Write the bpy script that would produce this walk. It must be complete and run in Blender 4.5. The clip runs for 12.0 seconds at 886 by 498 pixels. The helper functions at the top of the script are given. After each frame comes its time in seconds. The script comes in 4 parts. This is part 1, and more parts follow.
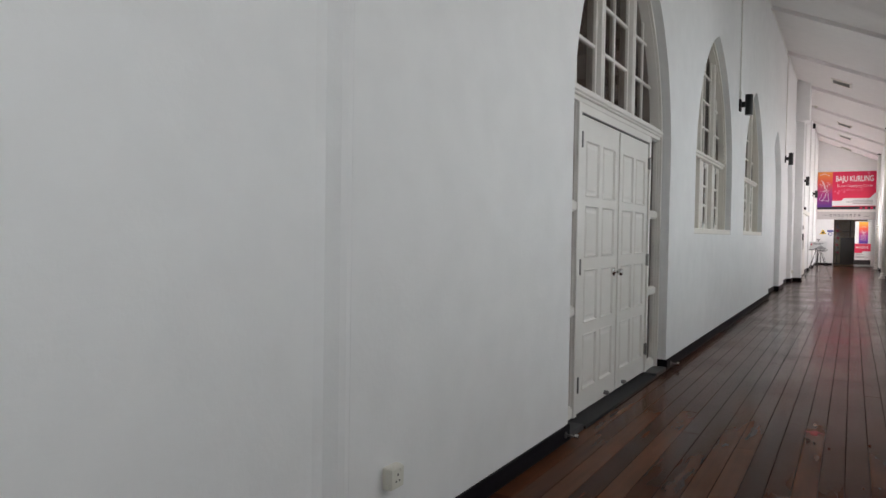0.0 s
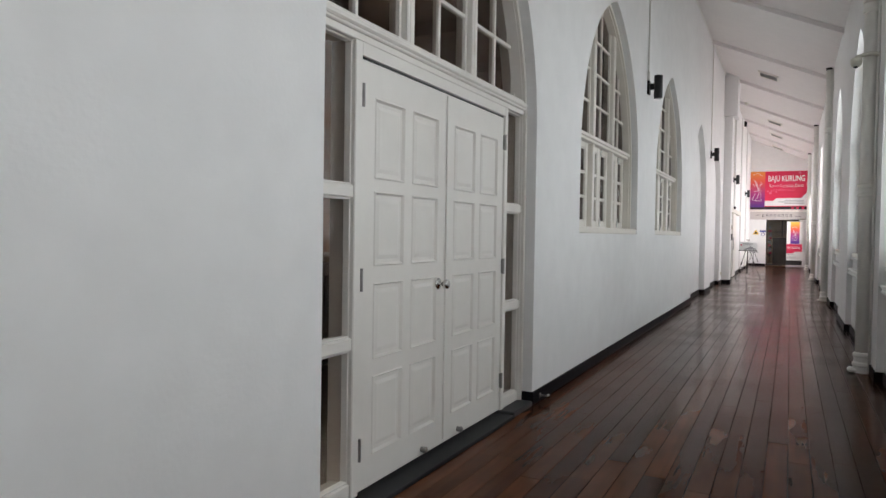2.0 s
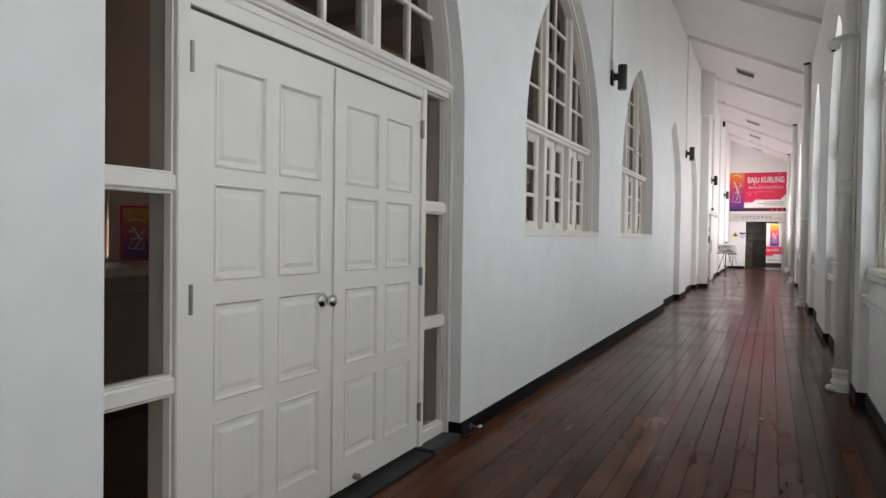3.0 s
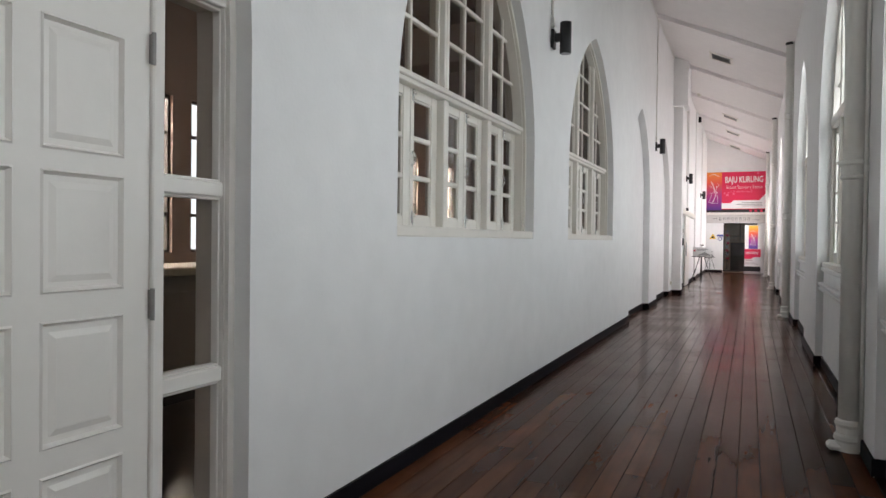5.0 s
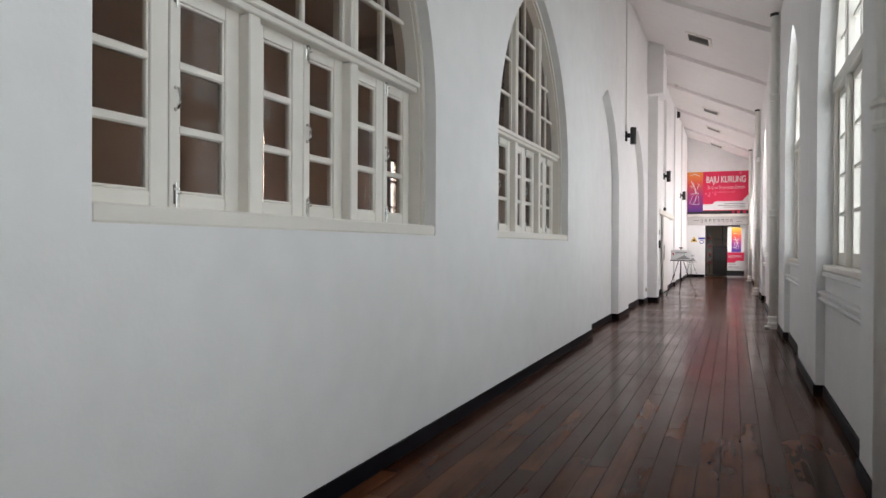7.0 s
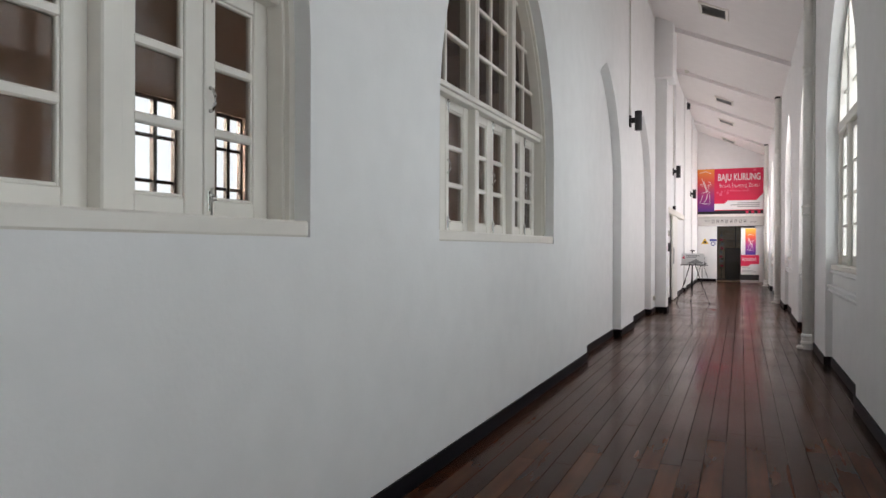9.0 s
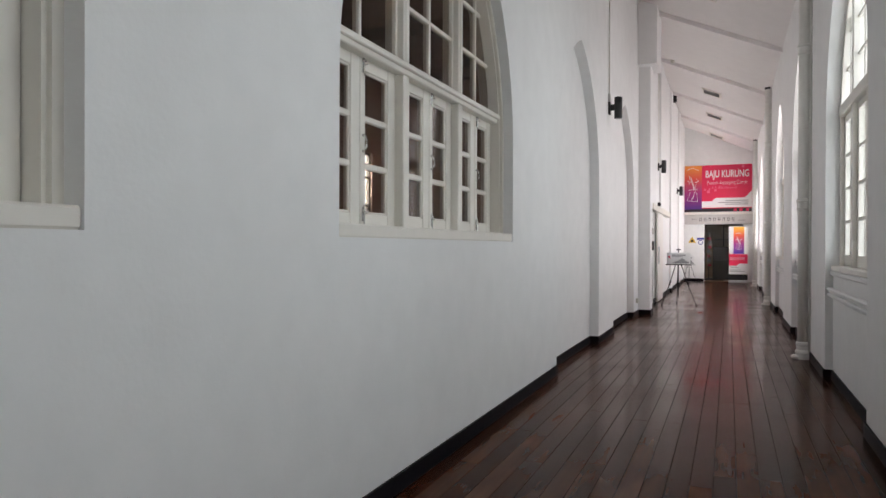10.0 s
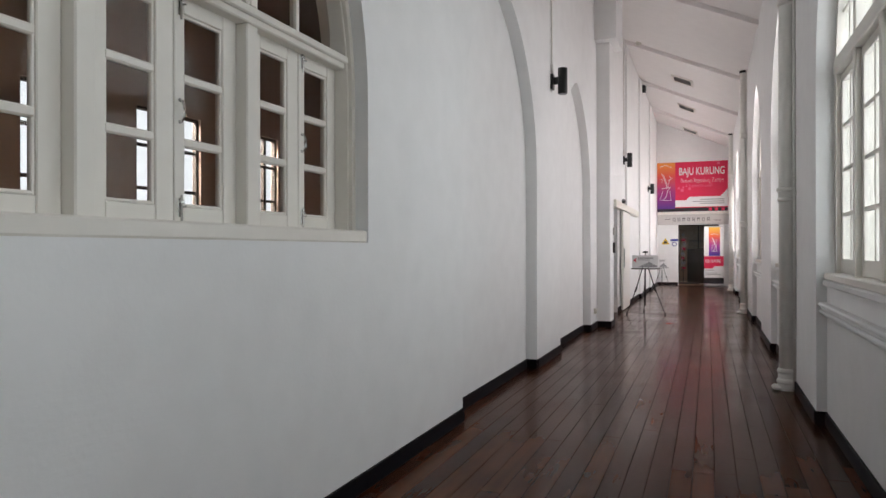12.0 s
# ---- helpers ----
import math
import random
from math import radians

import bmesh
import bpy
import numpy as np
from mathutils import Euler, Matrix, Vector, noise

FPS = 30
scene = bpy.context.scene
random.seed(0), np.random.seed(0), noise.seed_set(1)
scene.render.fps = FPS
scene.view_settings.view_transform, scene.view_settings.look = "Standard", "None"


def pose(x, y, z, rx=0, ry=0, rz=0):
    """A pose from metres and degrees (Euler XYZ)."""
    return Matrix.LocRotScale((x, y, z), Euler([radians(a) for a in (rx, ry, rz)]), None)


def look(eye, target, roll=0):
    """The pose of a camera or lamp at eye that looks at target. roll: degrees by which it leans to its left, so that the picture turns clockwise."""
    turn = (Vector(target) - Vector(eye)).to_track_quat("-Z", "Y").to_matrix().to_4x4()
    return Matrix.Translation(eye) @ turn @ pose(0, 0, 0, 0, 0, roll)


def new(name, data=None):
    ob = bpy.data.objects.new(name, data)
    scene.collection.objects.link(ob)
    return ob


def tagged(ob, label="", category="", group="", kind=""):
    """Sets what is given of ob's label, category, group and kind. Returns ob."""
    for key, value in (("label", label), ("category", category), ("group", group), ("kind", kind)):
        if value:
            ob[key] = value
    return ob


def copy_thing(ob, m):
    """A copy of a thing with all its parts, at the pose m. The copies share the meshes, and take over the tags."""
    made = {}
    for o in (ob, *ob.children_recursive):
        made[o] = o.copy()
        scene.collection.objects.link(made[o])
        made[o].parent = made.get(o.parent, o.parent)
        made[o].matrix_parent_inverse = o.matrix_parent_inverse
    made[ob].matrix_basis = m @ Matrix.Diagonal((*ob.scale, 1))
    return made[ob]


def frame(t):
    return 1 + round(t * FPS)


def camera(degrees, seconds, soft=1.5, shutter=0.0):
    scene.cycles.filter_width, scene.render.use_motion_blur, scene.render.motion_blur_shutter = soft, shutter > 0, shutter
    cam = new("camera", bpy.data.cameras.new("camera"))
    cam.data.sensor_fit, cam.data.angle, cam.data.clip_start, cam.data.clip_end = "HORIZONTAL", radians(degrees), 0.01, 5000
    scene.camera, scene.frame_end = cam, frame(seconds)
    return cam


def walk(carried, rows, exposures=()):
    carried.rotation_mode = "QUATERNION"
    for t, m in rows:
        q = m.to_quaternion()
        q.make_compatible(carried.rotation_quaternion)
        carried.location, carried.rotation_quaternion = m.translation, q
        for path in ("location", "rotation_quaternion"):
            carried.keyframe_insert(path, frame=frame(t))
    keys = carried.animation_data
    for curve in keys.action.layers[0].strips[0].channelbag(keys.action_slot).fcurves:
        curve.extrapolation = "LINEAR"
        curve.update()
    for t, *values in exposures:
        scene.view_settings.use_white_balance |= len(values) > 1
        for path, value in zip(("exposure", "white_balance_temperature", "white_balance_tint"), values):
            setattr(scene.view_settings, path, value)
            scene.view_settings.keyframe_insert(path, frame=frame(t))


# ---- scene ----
cam = camera(65.7, 12.0)
PATH = [
    (0, (0.066, -1.171, 1.271), (-0.959, 0.546, 1.22), 0.9),
    (0.5, (0.112, -0.707, 1.273), (-0.883, 1.027, 1.21), 1.2),
    (1, (0.183, -0.278, 1.255), (-0.756, 1.487, 1.197), 1.1),
    (1.5, (0.296, 0.145, 1.279), (-0.615, 1.925, 1.231), 0.8),
    (2, (0.276, 0.629, 1.271), (-0.626, 2.414, 1.224), 0.9),
    (2.5, (0.283, 1.077, 1.268), (-0.592, 2.875, 1.215), 1.1),
    (3, (0.351, 1.525, 1.286), (-0.512, 3.329, 1.247), 0.8),
    (3.2, (0.361, 1.705, 1.273), (-0.497, 3.511, 1.236), 0.9),
    (5, (0.338, 3.436, 1.278), (-0.478, 5.262, 1.249), 0.7),
    (5.5, (0.364, 3.924, 1.249), (-0.437, 5.757, 1.226), 0.4),
    (6, (0.415, 4.388, 1.265), (-0.376, 6.225, 1.251), 0.5),
    (6.5, (0.407, 4.871, 1.253), (-0.38, 6.71, 1.239), 0.5),
    (7, (0.357, 5.296, 1.224), (-0.422, 7.138, 1.214), 0.3),
    (9, (0.149, 7.108, 1.25), (-0.648, 8.942, 1.246), 0.2),
    (9.5, (0.131, 7.61, 1.233), (-0.653, 9.45, 1.227), 0.3),
    (10, (0.136, 8.119, 1.249), (-0.633, 9.965, 1.242), 0.2),
    (10.5, (0.173, 8.628, 1.259), (-0.569, 10.485, 1.256), 0.2),
    (11, (0.193, 9.063, 1.228), (-0.545, 10.921, 1.229), 0.1),
    (11.5, (0.173, 9.559, 1.238), (-0.554, 11.422, 1.237), 0.1),
    (12, (0.264, 10.047, 1.252), (-0.456, 11.912, 1.254), -0.1),
]
walk(cam, [(t, look(eye, target, roll)) for t, eye, target, roll in PATH],
     [(0, 0.17), (1.5, 0.28), (3, 0.33), (5, 0.27), (7, 0.27), (9, 0.12), (10, 0.06), (10.5, 0.04), (12, -0.03)])

# ---- light ----
AZ = 62.0
world = bpy.data.worlds.new("sky")
scene.world = world
world.use_nodes = True
wn = world.node_tree.nodes
sky = wn.new("ShaderNodeTexSky")
sky.sky_type, sky.sun_disc = "NISHITA", False
sky.sun_elevation, sky.sun_rotation = radians(48), radians(AZ)
world.node_tree.links.new(sky.outputs[0], wn["Background"].inputs[0])
wn["Background"].inputs[1].default_value = 0.12
sun = new("sun", bpy.data.lights.new("sun", "SUN"))
sun.data.energy, sun.data.angle, sun.data.color = 0.8, radians(20), (1.0, 0.96, 0.9)
sun.matrix_world = look((30, 16, 34), (0, 0, 0))

# the first three are never in view, added at the same spacing for light
RIGHT_WINDOWS = [-4.8, -0.9, 2.98, 6.85, 10.73, 14.6, 18.45, 22.3, 26.15, 30.0, 33.85]
POWER = dict(zip(RIGHT_WINDOWS, (35, 35, 36, 39, 36, 46, 62, 80, 98, 112, 165)))
FAR_WINDOWS = [2.6, 7.93, 8.50, 8.85, 9.32, 12.36, 13.45, 14.58, 15.72, 16.40, 17.86]
FAR_HALF = [0.25, 0.13, 0.14, 0.10, 0.10, 0.29, 0.24, 0.30, 0.14, 0.15, 0.25]


def window_light(name, at, target, sx, sy, power, color):
    ob = new(name, bpy.data.lights.new(name, "AREA"))
    ob.data.shape, ob.data.size, ob.data.size_y = "RECTANGLE", sx, sy
    ob.data.energy, ob.data.color = power, color
    ob.matrix_world = look(at, target)
    return ob


# area lamps in the openings stand in for the sky, tinted pinker far off
for cy in RIGHT_WINDOWS:
    window_light("window_daylight", (1.30, cy, 2.42), (0.0, cy, 2.25), 2.1, 2.9, POWER[cy], ((0.995, 0.985, 0.98) if cy < 5 else (0.965, 0.985, 0.995)) if cy < 17 else (1.0, 0.92, 0.925))
# unseen lamps outside the room add to the daylight through its windows
for cy in (2.6, 5.8, 8.3, 10.2, 12.4, 14.0, 16.0, 18.0):
    window_light("room_daylight", (-7.2, cy, 4.5), (-2.6, cy, 0.8), 1.2, 1.5, 1000, (1.0, 0.96, 0.90))


# ---- materials ----
def material(name, color, rough=0.6, metal=0.0, grain=0.0, scale=8.0, bump=0.0, bscale=60.0, spec=0.5, coat=0.0, stain=None, trowel=0.0):
    """A node material: two scales of colour variation and a fine relief."""
    m = bpy.data.materials.new(name)
    m.use_nodes = True
    nt = m.node_tree
    b = nt.nodes["Principled BSDF"]
    b.inputs["Roughness"].default_value, b.inputs["Metallic"].default_value = rough, metal
    b.inputs["Specular IOR Level"].default_value = spec
    b.inputs["Coat Weight"].default_value = coat
    b.inputs["Base Color"].default_value = (*color, 1)
    tc = nt.nodes.new("ShaderNodeNewGeometry")
    if grain:
        big = nt.nodes.new("ShaderNodeTexNoise")
        big.inputs["Scale"].default_value, big.inputs["Detail"].default_value = scale * 0.15, 4
        fine = nt.nodes.new("ShaderNodeTexNoise")
        fine.inputs["Scale"].default_value, fine.inputs["Detail"].default_value = scale, 6
        add = nt.nodes.new("ShaderNodeMath")
        add.operation = "ADD"
        ramp = nt.nodes.new("ShaderNodeMapRange")
        ramp.inputs["From Min"].default_value, ramp.inputs["From Max"].default_value = 0.6, 1.4
        mix = nt.nodes.new("ShaderNodeMix")
        mix.data_type = "RGBA"
        dark = stain or tuple(c * (1 - grain) for c in color)
        mix.inputs["A"].default_value = (*dark, 1)
        mix.inputs["B"].default_value = (*(min(1, c * (1 + grain * 0.5)) for c in color), 1)
        for n in (big, fine):
            nt.links.new(tc.outputs["Position"], n.inputs["Vector"])
        nt.links.new(big.outputs["Fac"], add.inputs[0])
        nt.links.new(fine.outputs["Fac"], add.inputs[1])
        nt.links.new(add.outputs[0], ramp.inputs["Value"])
        nt.links.new(ramp.outputs[0], mix.inputs["Factor"])
        nt.links.new(mix.outputs["Result"], b.inputs["Base Color"])
    if bump:
        bn = nt.nodes.new("ShaderNodeTexNoise")
        bn.inputs["Scale"].default_value, bn.inputs["Detail"].default_value = bscale, 5
        bp = nt.nodes.new("ShaderNodeBump")
        bp.inputs["Strength"].default_value, bp.inputs["Distance"].default_value = bump, 0.006
        nt.links.new(tc.outputs["Position"], bn.inputs["Vector"])
        nt.links.new(bn.outputs["Fac"], bp.inputs["Height"])
        nt.links.new(bp.outputs[0], b.inputs["Normal"])
        if trowel:
            # short level trowel marks that come and go in patches
            st, tn, pn, mr, mu, b2 = (nt.nodes.new(n) for n in ("ShaderNodeVectorMath", "ShaderNodeTexNoise", "ShaderNodeTexNoise", "ShaderNodeMapRange", "ShaderNodeMath", "ShaderNodeBump"))
            st.operation, mu.operation = "MULTIPLY", "MULTIPLY"
            st.inputs[1].default_value = (11, 11, 48)
            tn.inputs["Scale"].default_value, tn.inputs["Detail"].default_value = 1.0, 3
            pn.inputs["Scale"].default_value, pn.inputs["Detail"].default_value = 1.1, 2
            mr.inputs["From Min"].default_value, mr.inputs["From Max"].default_value = 0.46, 0.68
            b2.inputs["Strength"].default_value, b2.inputs["Distance"].default_value = trowel, 0.006
            nt.links.new(tc.outputs["Position"], st.inputs[0])
            nt.links.new(st.outputs[0], tn.inputs["Vector"])
            nt.links.new(tc.outputs["Position"], pn.inputs["Vector"])
            nt.links.new(pn.outputs["Fac"], mr.inputs["Value"])
            nt.links.new(tn.outputs["Fac"], mu.inputs[0])
            nt.links.new(mr.outputs[0], mu.inputs[1])
            nt.links.new(mu.outputs[0], b2.inputs["Height"])
            nt.links.new(bp.outputs[0], b2.inputs["Normal"])
            nt.links.new(b2.outputs[0], b.inputs["Normal"])
    return m


def glass_material(name, tint, gloss=1.0):
    m = bpy.data.materials.new(name)
    m.use_nodes = True
    nt = m.node_tree
    nt.nodes.remove(nt.nodes["Principled BSDF"])
    out = nt.nodes["Material Output"]
    tr, gl, mx, lw, pw, ma = (nt.nodes.new(n) for n in ("ShaderNodeBsdfTransparent", "ShaderNodeBsdfGlossy", "ShaderNodeMixShader", "ShaderNodeLayerWeight", "ShaderNodeMath", "ShaderNodeMath"))
    tr.inputs[0].default_value = (*tint, 1)
    gl.inputs["Color"].default_value, gl.inputs["Roughness"].default_value = (gloss, gloss, gloss, 1), 0.02
    lw.inputs[0].default_value = 0.5
    pw.operation, pw.inputs[1].default_value = "POWER", 5.0
    ma.operation, ma.inputs[1].default_value, ma.inputs[2].default_value = "MULTIPLY_ADD", 0.9, 0.035
    nt.links.new(lw.outputs["Facing"], pw.inputs[0])
    nt.links.new(pw.outputs[0], ma.inputs[0])
    nt.links.new(ma.outputs[0], mx.inputs[0])
    nt.links.new(tr.outputs[0], mx.inputs[1])
    nt.links.new(gl.outputs[0], mx.inputs[2])
    nt.links.new(mx.outputs[0], out.inputs[0])
    return m


def plank_material():
    """Varnished dark hardwood: tone by plank, long grain along the boards, worn gloss."""
    m = bpy.data.materials.new("varnished_boards")
    m.use_nodes = True
    nt = m.node_tree
    N, L = nt.nodes.new, nt.links.new
    b = nt.nodes["Principled BSDF"]
    geo, info = N("ShaderNodeNewGeometry"), N("ShaderNodeObjectInfo")
    b.inputs["Specular IOR Level"].default_value = 0.045
    mapn = N("ShaderNodeVectorMath")
    mapn.operation = "MULTIPLY"
    mapn.inputs[1].default_value = (24, 1.1, 1)
    L(geo.outputs["Position"], mapn.inputs[0])
    g = N("ShaderNodeTexNoise")
    g.inputs["Scale"].default_value, g.inputs["Detail"].default_value = 1.0, 3
    L(mapn.outputs[0], g.inputs["Vector"])
    rnd = N("ShaderNodeMath")
    rnd.operation = "ADD"
    L(info.outputs["Random"], rnd.inputs[0])
    L(geo.outputs["Random Per Island"], rnd.inputs[1])
    fr = N("ShaderNodeMath")
    fr.operation = "FRACT"
    L(rnd.outputs[0], fr.inputs[0])
    tone = N("ShaderNodeValToRGB")
    e = tone.color_ramp.elements
    e[0].position, e[0].color = 0.0, (0.036, 0.0116, 0.0054, 1)
    e[1].position, e[1].color = 1.0, (0.100, 0.0355, 0.0164, 1)
    mid = e.new(0.5)
    mid.color = (0.060, 0.0202, 0.0093, 1)
    L(fr.outputs[0], tone.inputs[0])
    mul = N("ShaderNodeMix")
    mul.data_type, mul.blend_type = "RGBA", "MULTIPLY"
    mul.inputs["Factor"].default_value = 0.65
    gr = N("ShaderNodeMapRange")
    gr.inputs["From Min"].default_value, gr.inputs["From Max"].default_value = 0.25, 0.75
    gr.inputs["To Min"].default_value, gr.inputs["To Max"].default_value = 0.74, 1.22
    L(g.outputs["Fac"], gr.inputs["Value"])
    L(tone.outputs[0], mul.inputs["A"])
    L(gr.outputs[0], mul.inputs["B"])
    # broad worn and stained patches across the boards
    patch, pm = N("ShaderNodeTexNoise"), N("ShaderNodeVectorMath")
    pm.operation = "MULTIPLY"
    pm.inputs[1].default_value = (5.0, 1.7, 1)
    L(geo.outputs["Position"], pm.inputs[0])
    L(pm.outputs[0], patch.inputs["Vector"])
    patch.inputs["Scale"].default_value, patch.inputs["Detail"].default_value = 1.0, 4
    pr = N("ShaderNodeMapRange")
    pr.inputs["From Min"].default_value, pr.inputs["From Max"].default_value = 0.3, 0.7
    pr.inputs["To Min"].default_value, pr.inputs["To Max"].default_value = 0.72, 1.30
    L(patch.outputs["Fac"], pr.inputs["Value"])
    stain = N("ShaderNodeMix")
    stain.data_type, stain.blend_type = "RGBA", "MULTIPLY"
    stain.inputs["Factor"].default_value = 1.0
    L(mul.outputs["Result"], stain.inputs["A"])
    L(pr.outputs[0], stain.inputs["B"])
    L(stain.outputs["Result"], b.inputs["Base Color"])
    w = N("ShaderNodeTexNoise")
    w.inputs["Scale"].default_value, w.inputs["Detail"].default_value = 1.3, 5
    L(geo.outputs["Position"], w.inputs["Vector"])
    rr = N("ShaderNodeMapRange")
    rr.inputs["From Min"].default_value, rr.inputs["From Max"].default_value = 0.3, 0.7
    rr.inputs["To Min"].default_value, rr.inputs["To Max"].default_value = 0.13, 0.25
    L(w.outputs["Fac"], rr.inputs["Value"])
    L(rr.outputs[0], b.inputs["Roughness"])
    bp = N("ShaderNodeBump")
    bp.inputs["Strength"].default_value, bp.inputs["Distance"].default_value = 0.09, 0.004
    wav = N("ShaderNodeTexNoise")
    wav.inputs["Scale"].default_value, wav.inputs["Detail"].default_value = 1.0, 3
    mp2 = N("ShaderNodeVectorMath")
    mp2.operation = "MULTIPLY"
    mp2.inputs[1].default_value = (9, 2.2, 1)
    L(geo.outputs["Position"], mp2.inputs[0])
    L(mp2.outputs[0], wav.inputs["Vector"])
    L(wav.outputs["Fac"], bp.inputs["Height"])
    L(bp.outputs[0], b.inputs["Normal"])
    return m


def gradient_material(name, stops, z0, z1, rough=0.45):
    """Printed vinyl whose colour runs from the bottom z0 to the top z1."""
    m = bpy.data.materials.new(name)
    m.use_nodes = True
    nt = m.node_tree
    geo, sep, mr, cr = (nt.nodes.new(n) for n in ("ShaderNodeNewGeometry", "ShaderNodeSeparateXYZ", "ShaderNodeMapRange", "ShaderNodeValToRGB"))
    mr.inputs["From Min"].default_value, mr.inputs["From Max"].default_value = z0, z1
    e = cr.color_ramp.elements
    e[0].color, e[1].color = (*stops[0], 1), (*stops[-1], 1)
    for i, s in enumerate(stops[1:-1], 1):
        e.new(i / (len(stops) - 1)).color = (*s, 1)
    nt.links.new(geo.outputs["Position"], sep.inputs[0])
    nt.links.new(sep.outputs["Z"], mr.inputs["Value"])
    nt.links.new(mr.outputs[0], cr.inputs[0])
    b = nt.nodes["Principled BSDF"]
    b.inputs["Roughness"].default_value = rough
    nt.links.new(cr.outputs[0], b.inputs["Base Color"])
    return m


def glow_material(name, color, strength):
    m = bpy.data.materials.new(name)
    m.use_nodes = True
    b = m.node_tree.nodes["Principled BSDF"]
    b.inputs["Base Color"].default_value = (*color, 1)
    b.inputs["Emission Color"].default_value, b.inputs["Emission Strength"].default_value = (*color, 1), strength
    return m


PLASTER = material("white_plaster", (0.866, 0.862, 0.856), 0.60, grain=0.06, scale=5, bump=0.14, bscale=45, trowel=0.16)
CEIL = material("ceiling_paint", (0.86, 0.825, 0.81), 0.7, grain=0.04, scale=5, bump=0.06, bscale=30)
WOODWHITE = material("cream_gloss_paint", (0.82, 0.782, 0.715), 0.34, grain=0.05, scale=9, bump=0.05, bscale=35)
DOORWHITE = material("white_door_paint", (0.835, 0.805, 0.76), 0.36, grain=0.04, scale=9, bump=0.05, bscale=40)
BLACKBASE = material("black_skirting", (0.010, 0.009, 0.012), 0.5, grain=0.25, scale=12, bump=0.05, spec=0.07)
STONE = material("dark_slate", (0.018, 0.018, 0.020), 0.55, grain=0.35, scale=14, bump=0.12, spec=0.15)
GREYSTONE = material("grey_slab", (0.055, 0.055, 0.057), 0.5, spec=0.2, grain=0.3, scale=16, bump=0.12)
STEEL = material("polished_steel", (0.62, 0.61, 0.59), 0.18, metal=1.0, grain=0.08, scale=20)
HINGE = material("dull_steel", (0.30, 0.29, 0.28), 0.4, metal=1.0, grain=0.2, scale=40)
BLACKMETAL = material("black_metal", (0.012, 0.012, 0.013), 0.4, grain=0.2, scale=20)
PIPEWHITE = material("painted_iron_pipe", (0.88, 0.865, 0.82), 0.5, grain=0.08, scale=10, bump=0.10, bscale=25)
PLASTIC = material("ivory_plastic", (0.74, 0.72, 0.64), 0.35, grain=0.03, scale=20)
GREYLOUVRE = material("grey_louvre", (0.46, 0.45, 0.43), 0.6, grain=0.15, scale=20)
GAP = material("floor_joint_filler", (0.016, 0.009, 0.007), 0.8, grain=0.2, scale=20)
PLANK = plank_material()
GLASS = glass_material("faintly_brown_glass", (0.86, 0.83, 0.80), 0.28)
CLEAR = glass_material("clear_glass", (0.96, 0.97, 0.97))
ROOMWALL = material("tan_room_wall", (0.44, 0.335, 0.28), 0.8, grain=0.08, scale=5, bump=0.1)
ROOMCEIL = material("dark_timber_ceiling", (0.13, 0.10, 0.082), 0.6, grain=0.3, scale=8)
ROOMFLOOR = material("room_floor_tiles", (0.26, 0.205, 0.17), 0.4, grain=0.3, scale=9)
DARKWOOD = material("dark_window_wood", (0.045, 0.033, 0.027), 0.5, grain=0.3, scale=20)
COUNTER = material("counter_wood", (0.20, 0.16, 0.12), 0.5, grain=0.2, scale=10)
COUNTERTOP = material("counter_top", (0.45, 0.38, 0.28), 0.35, grain=0.1, scale=12)
BLIND = material("brown_roller_blind", (0.20, 0.155, 0.13), 0.85, grain=0.06, scale=30)
SKYGLOW = glow_material("overcast_backdrop", (0.92, 0.98, 1.0), 0.52)
WESTGLOW = glow_material("hazy_backdrop", (0.86, 0.94, 1.0), 0.85)
RED = material("red_tape", (0.34, 0.012, 0.018), 0.55, grain=0.4, scale=60)
CRIMSON = material("crimson_print", (0.72, 0.018, 0.085), 0.42, grain=0.05, scale=4)
PINK = material("pink_print", (0.80, 0.14, 0.25), 0.42, grain=0.04, scale=4)
WHITEPRINT = material("white_print", (0.82, 0.82, 0.82), 0.45, grain=0.03, scale=5)
INK = material("black_print", (0.015, 0.014, 0.016), 0.45, grain=0.1, scale=10)
GREYPRINT = material("grey_print", (0.35, 0.35, 0.36), 0.5, grain=0.2, scale=14)
YELLOW = material("yellow_sign", (0.75, 0.48, 0.04), 0.45, grain=0.05, scale=10)
BLUE = material("blue_sign", (0.05, 0.06, 0.30), 0.45, grain=0.05, scale=10)
SIGNGREY = material("grey_fascia", (0.60, 0.57, 0.55), 0.5, grain=0.05, scale=6)
SHOPDARK = material("shop_interior_brown", (0.48, 0.34, 0.23), 0.7, grain=0.4, scale=3)
SHOPFRAME = material("dark_door_frame", (0.05, 0.042, 0.036), 0.4, grain=0.2, scale=20)
ALU = material("brushed_aluminium", (0.55, 0.55, 0.56), 0.35, metal=1.0, grain=0.06, scale=30)
SUNSET = gradient_material("sunset_print", [(0.10, 0.02, 0.22), (0.38, 0.03, 0.20), (0.75, 0.10, 0.06), (0.88, 0.36, 0.05)], 2.75, 4.45)
SUNSET3 = gradient_material("small_sunset_print", [(0.05, 0.04, 0.28), (0.30, 0.03, 0.25), (0.70, 0.10, 0.05), (0.80, 0.42, 0.06)], 1.07, 1.46)
SUNSET2 = gradient_material("sunset_banner_print", [(0.06, 0.03, 0.30), (0.35, 0.03, 0.28), (0.85, 0.12, 0.05), (0.95, 0.55, 0.06)], 1.05, 2.0)


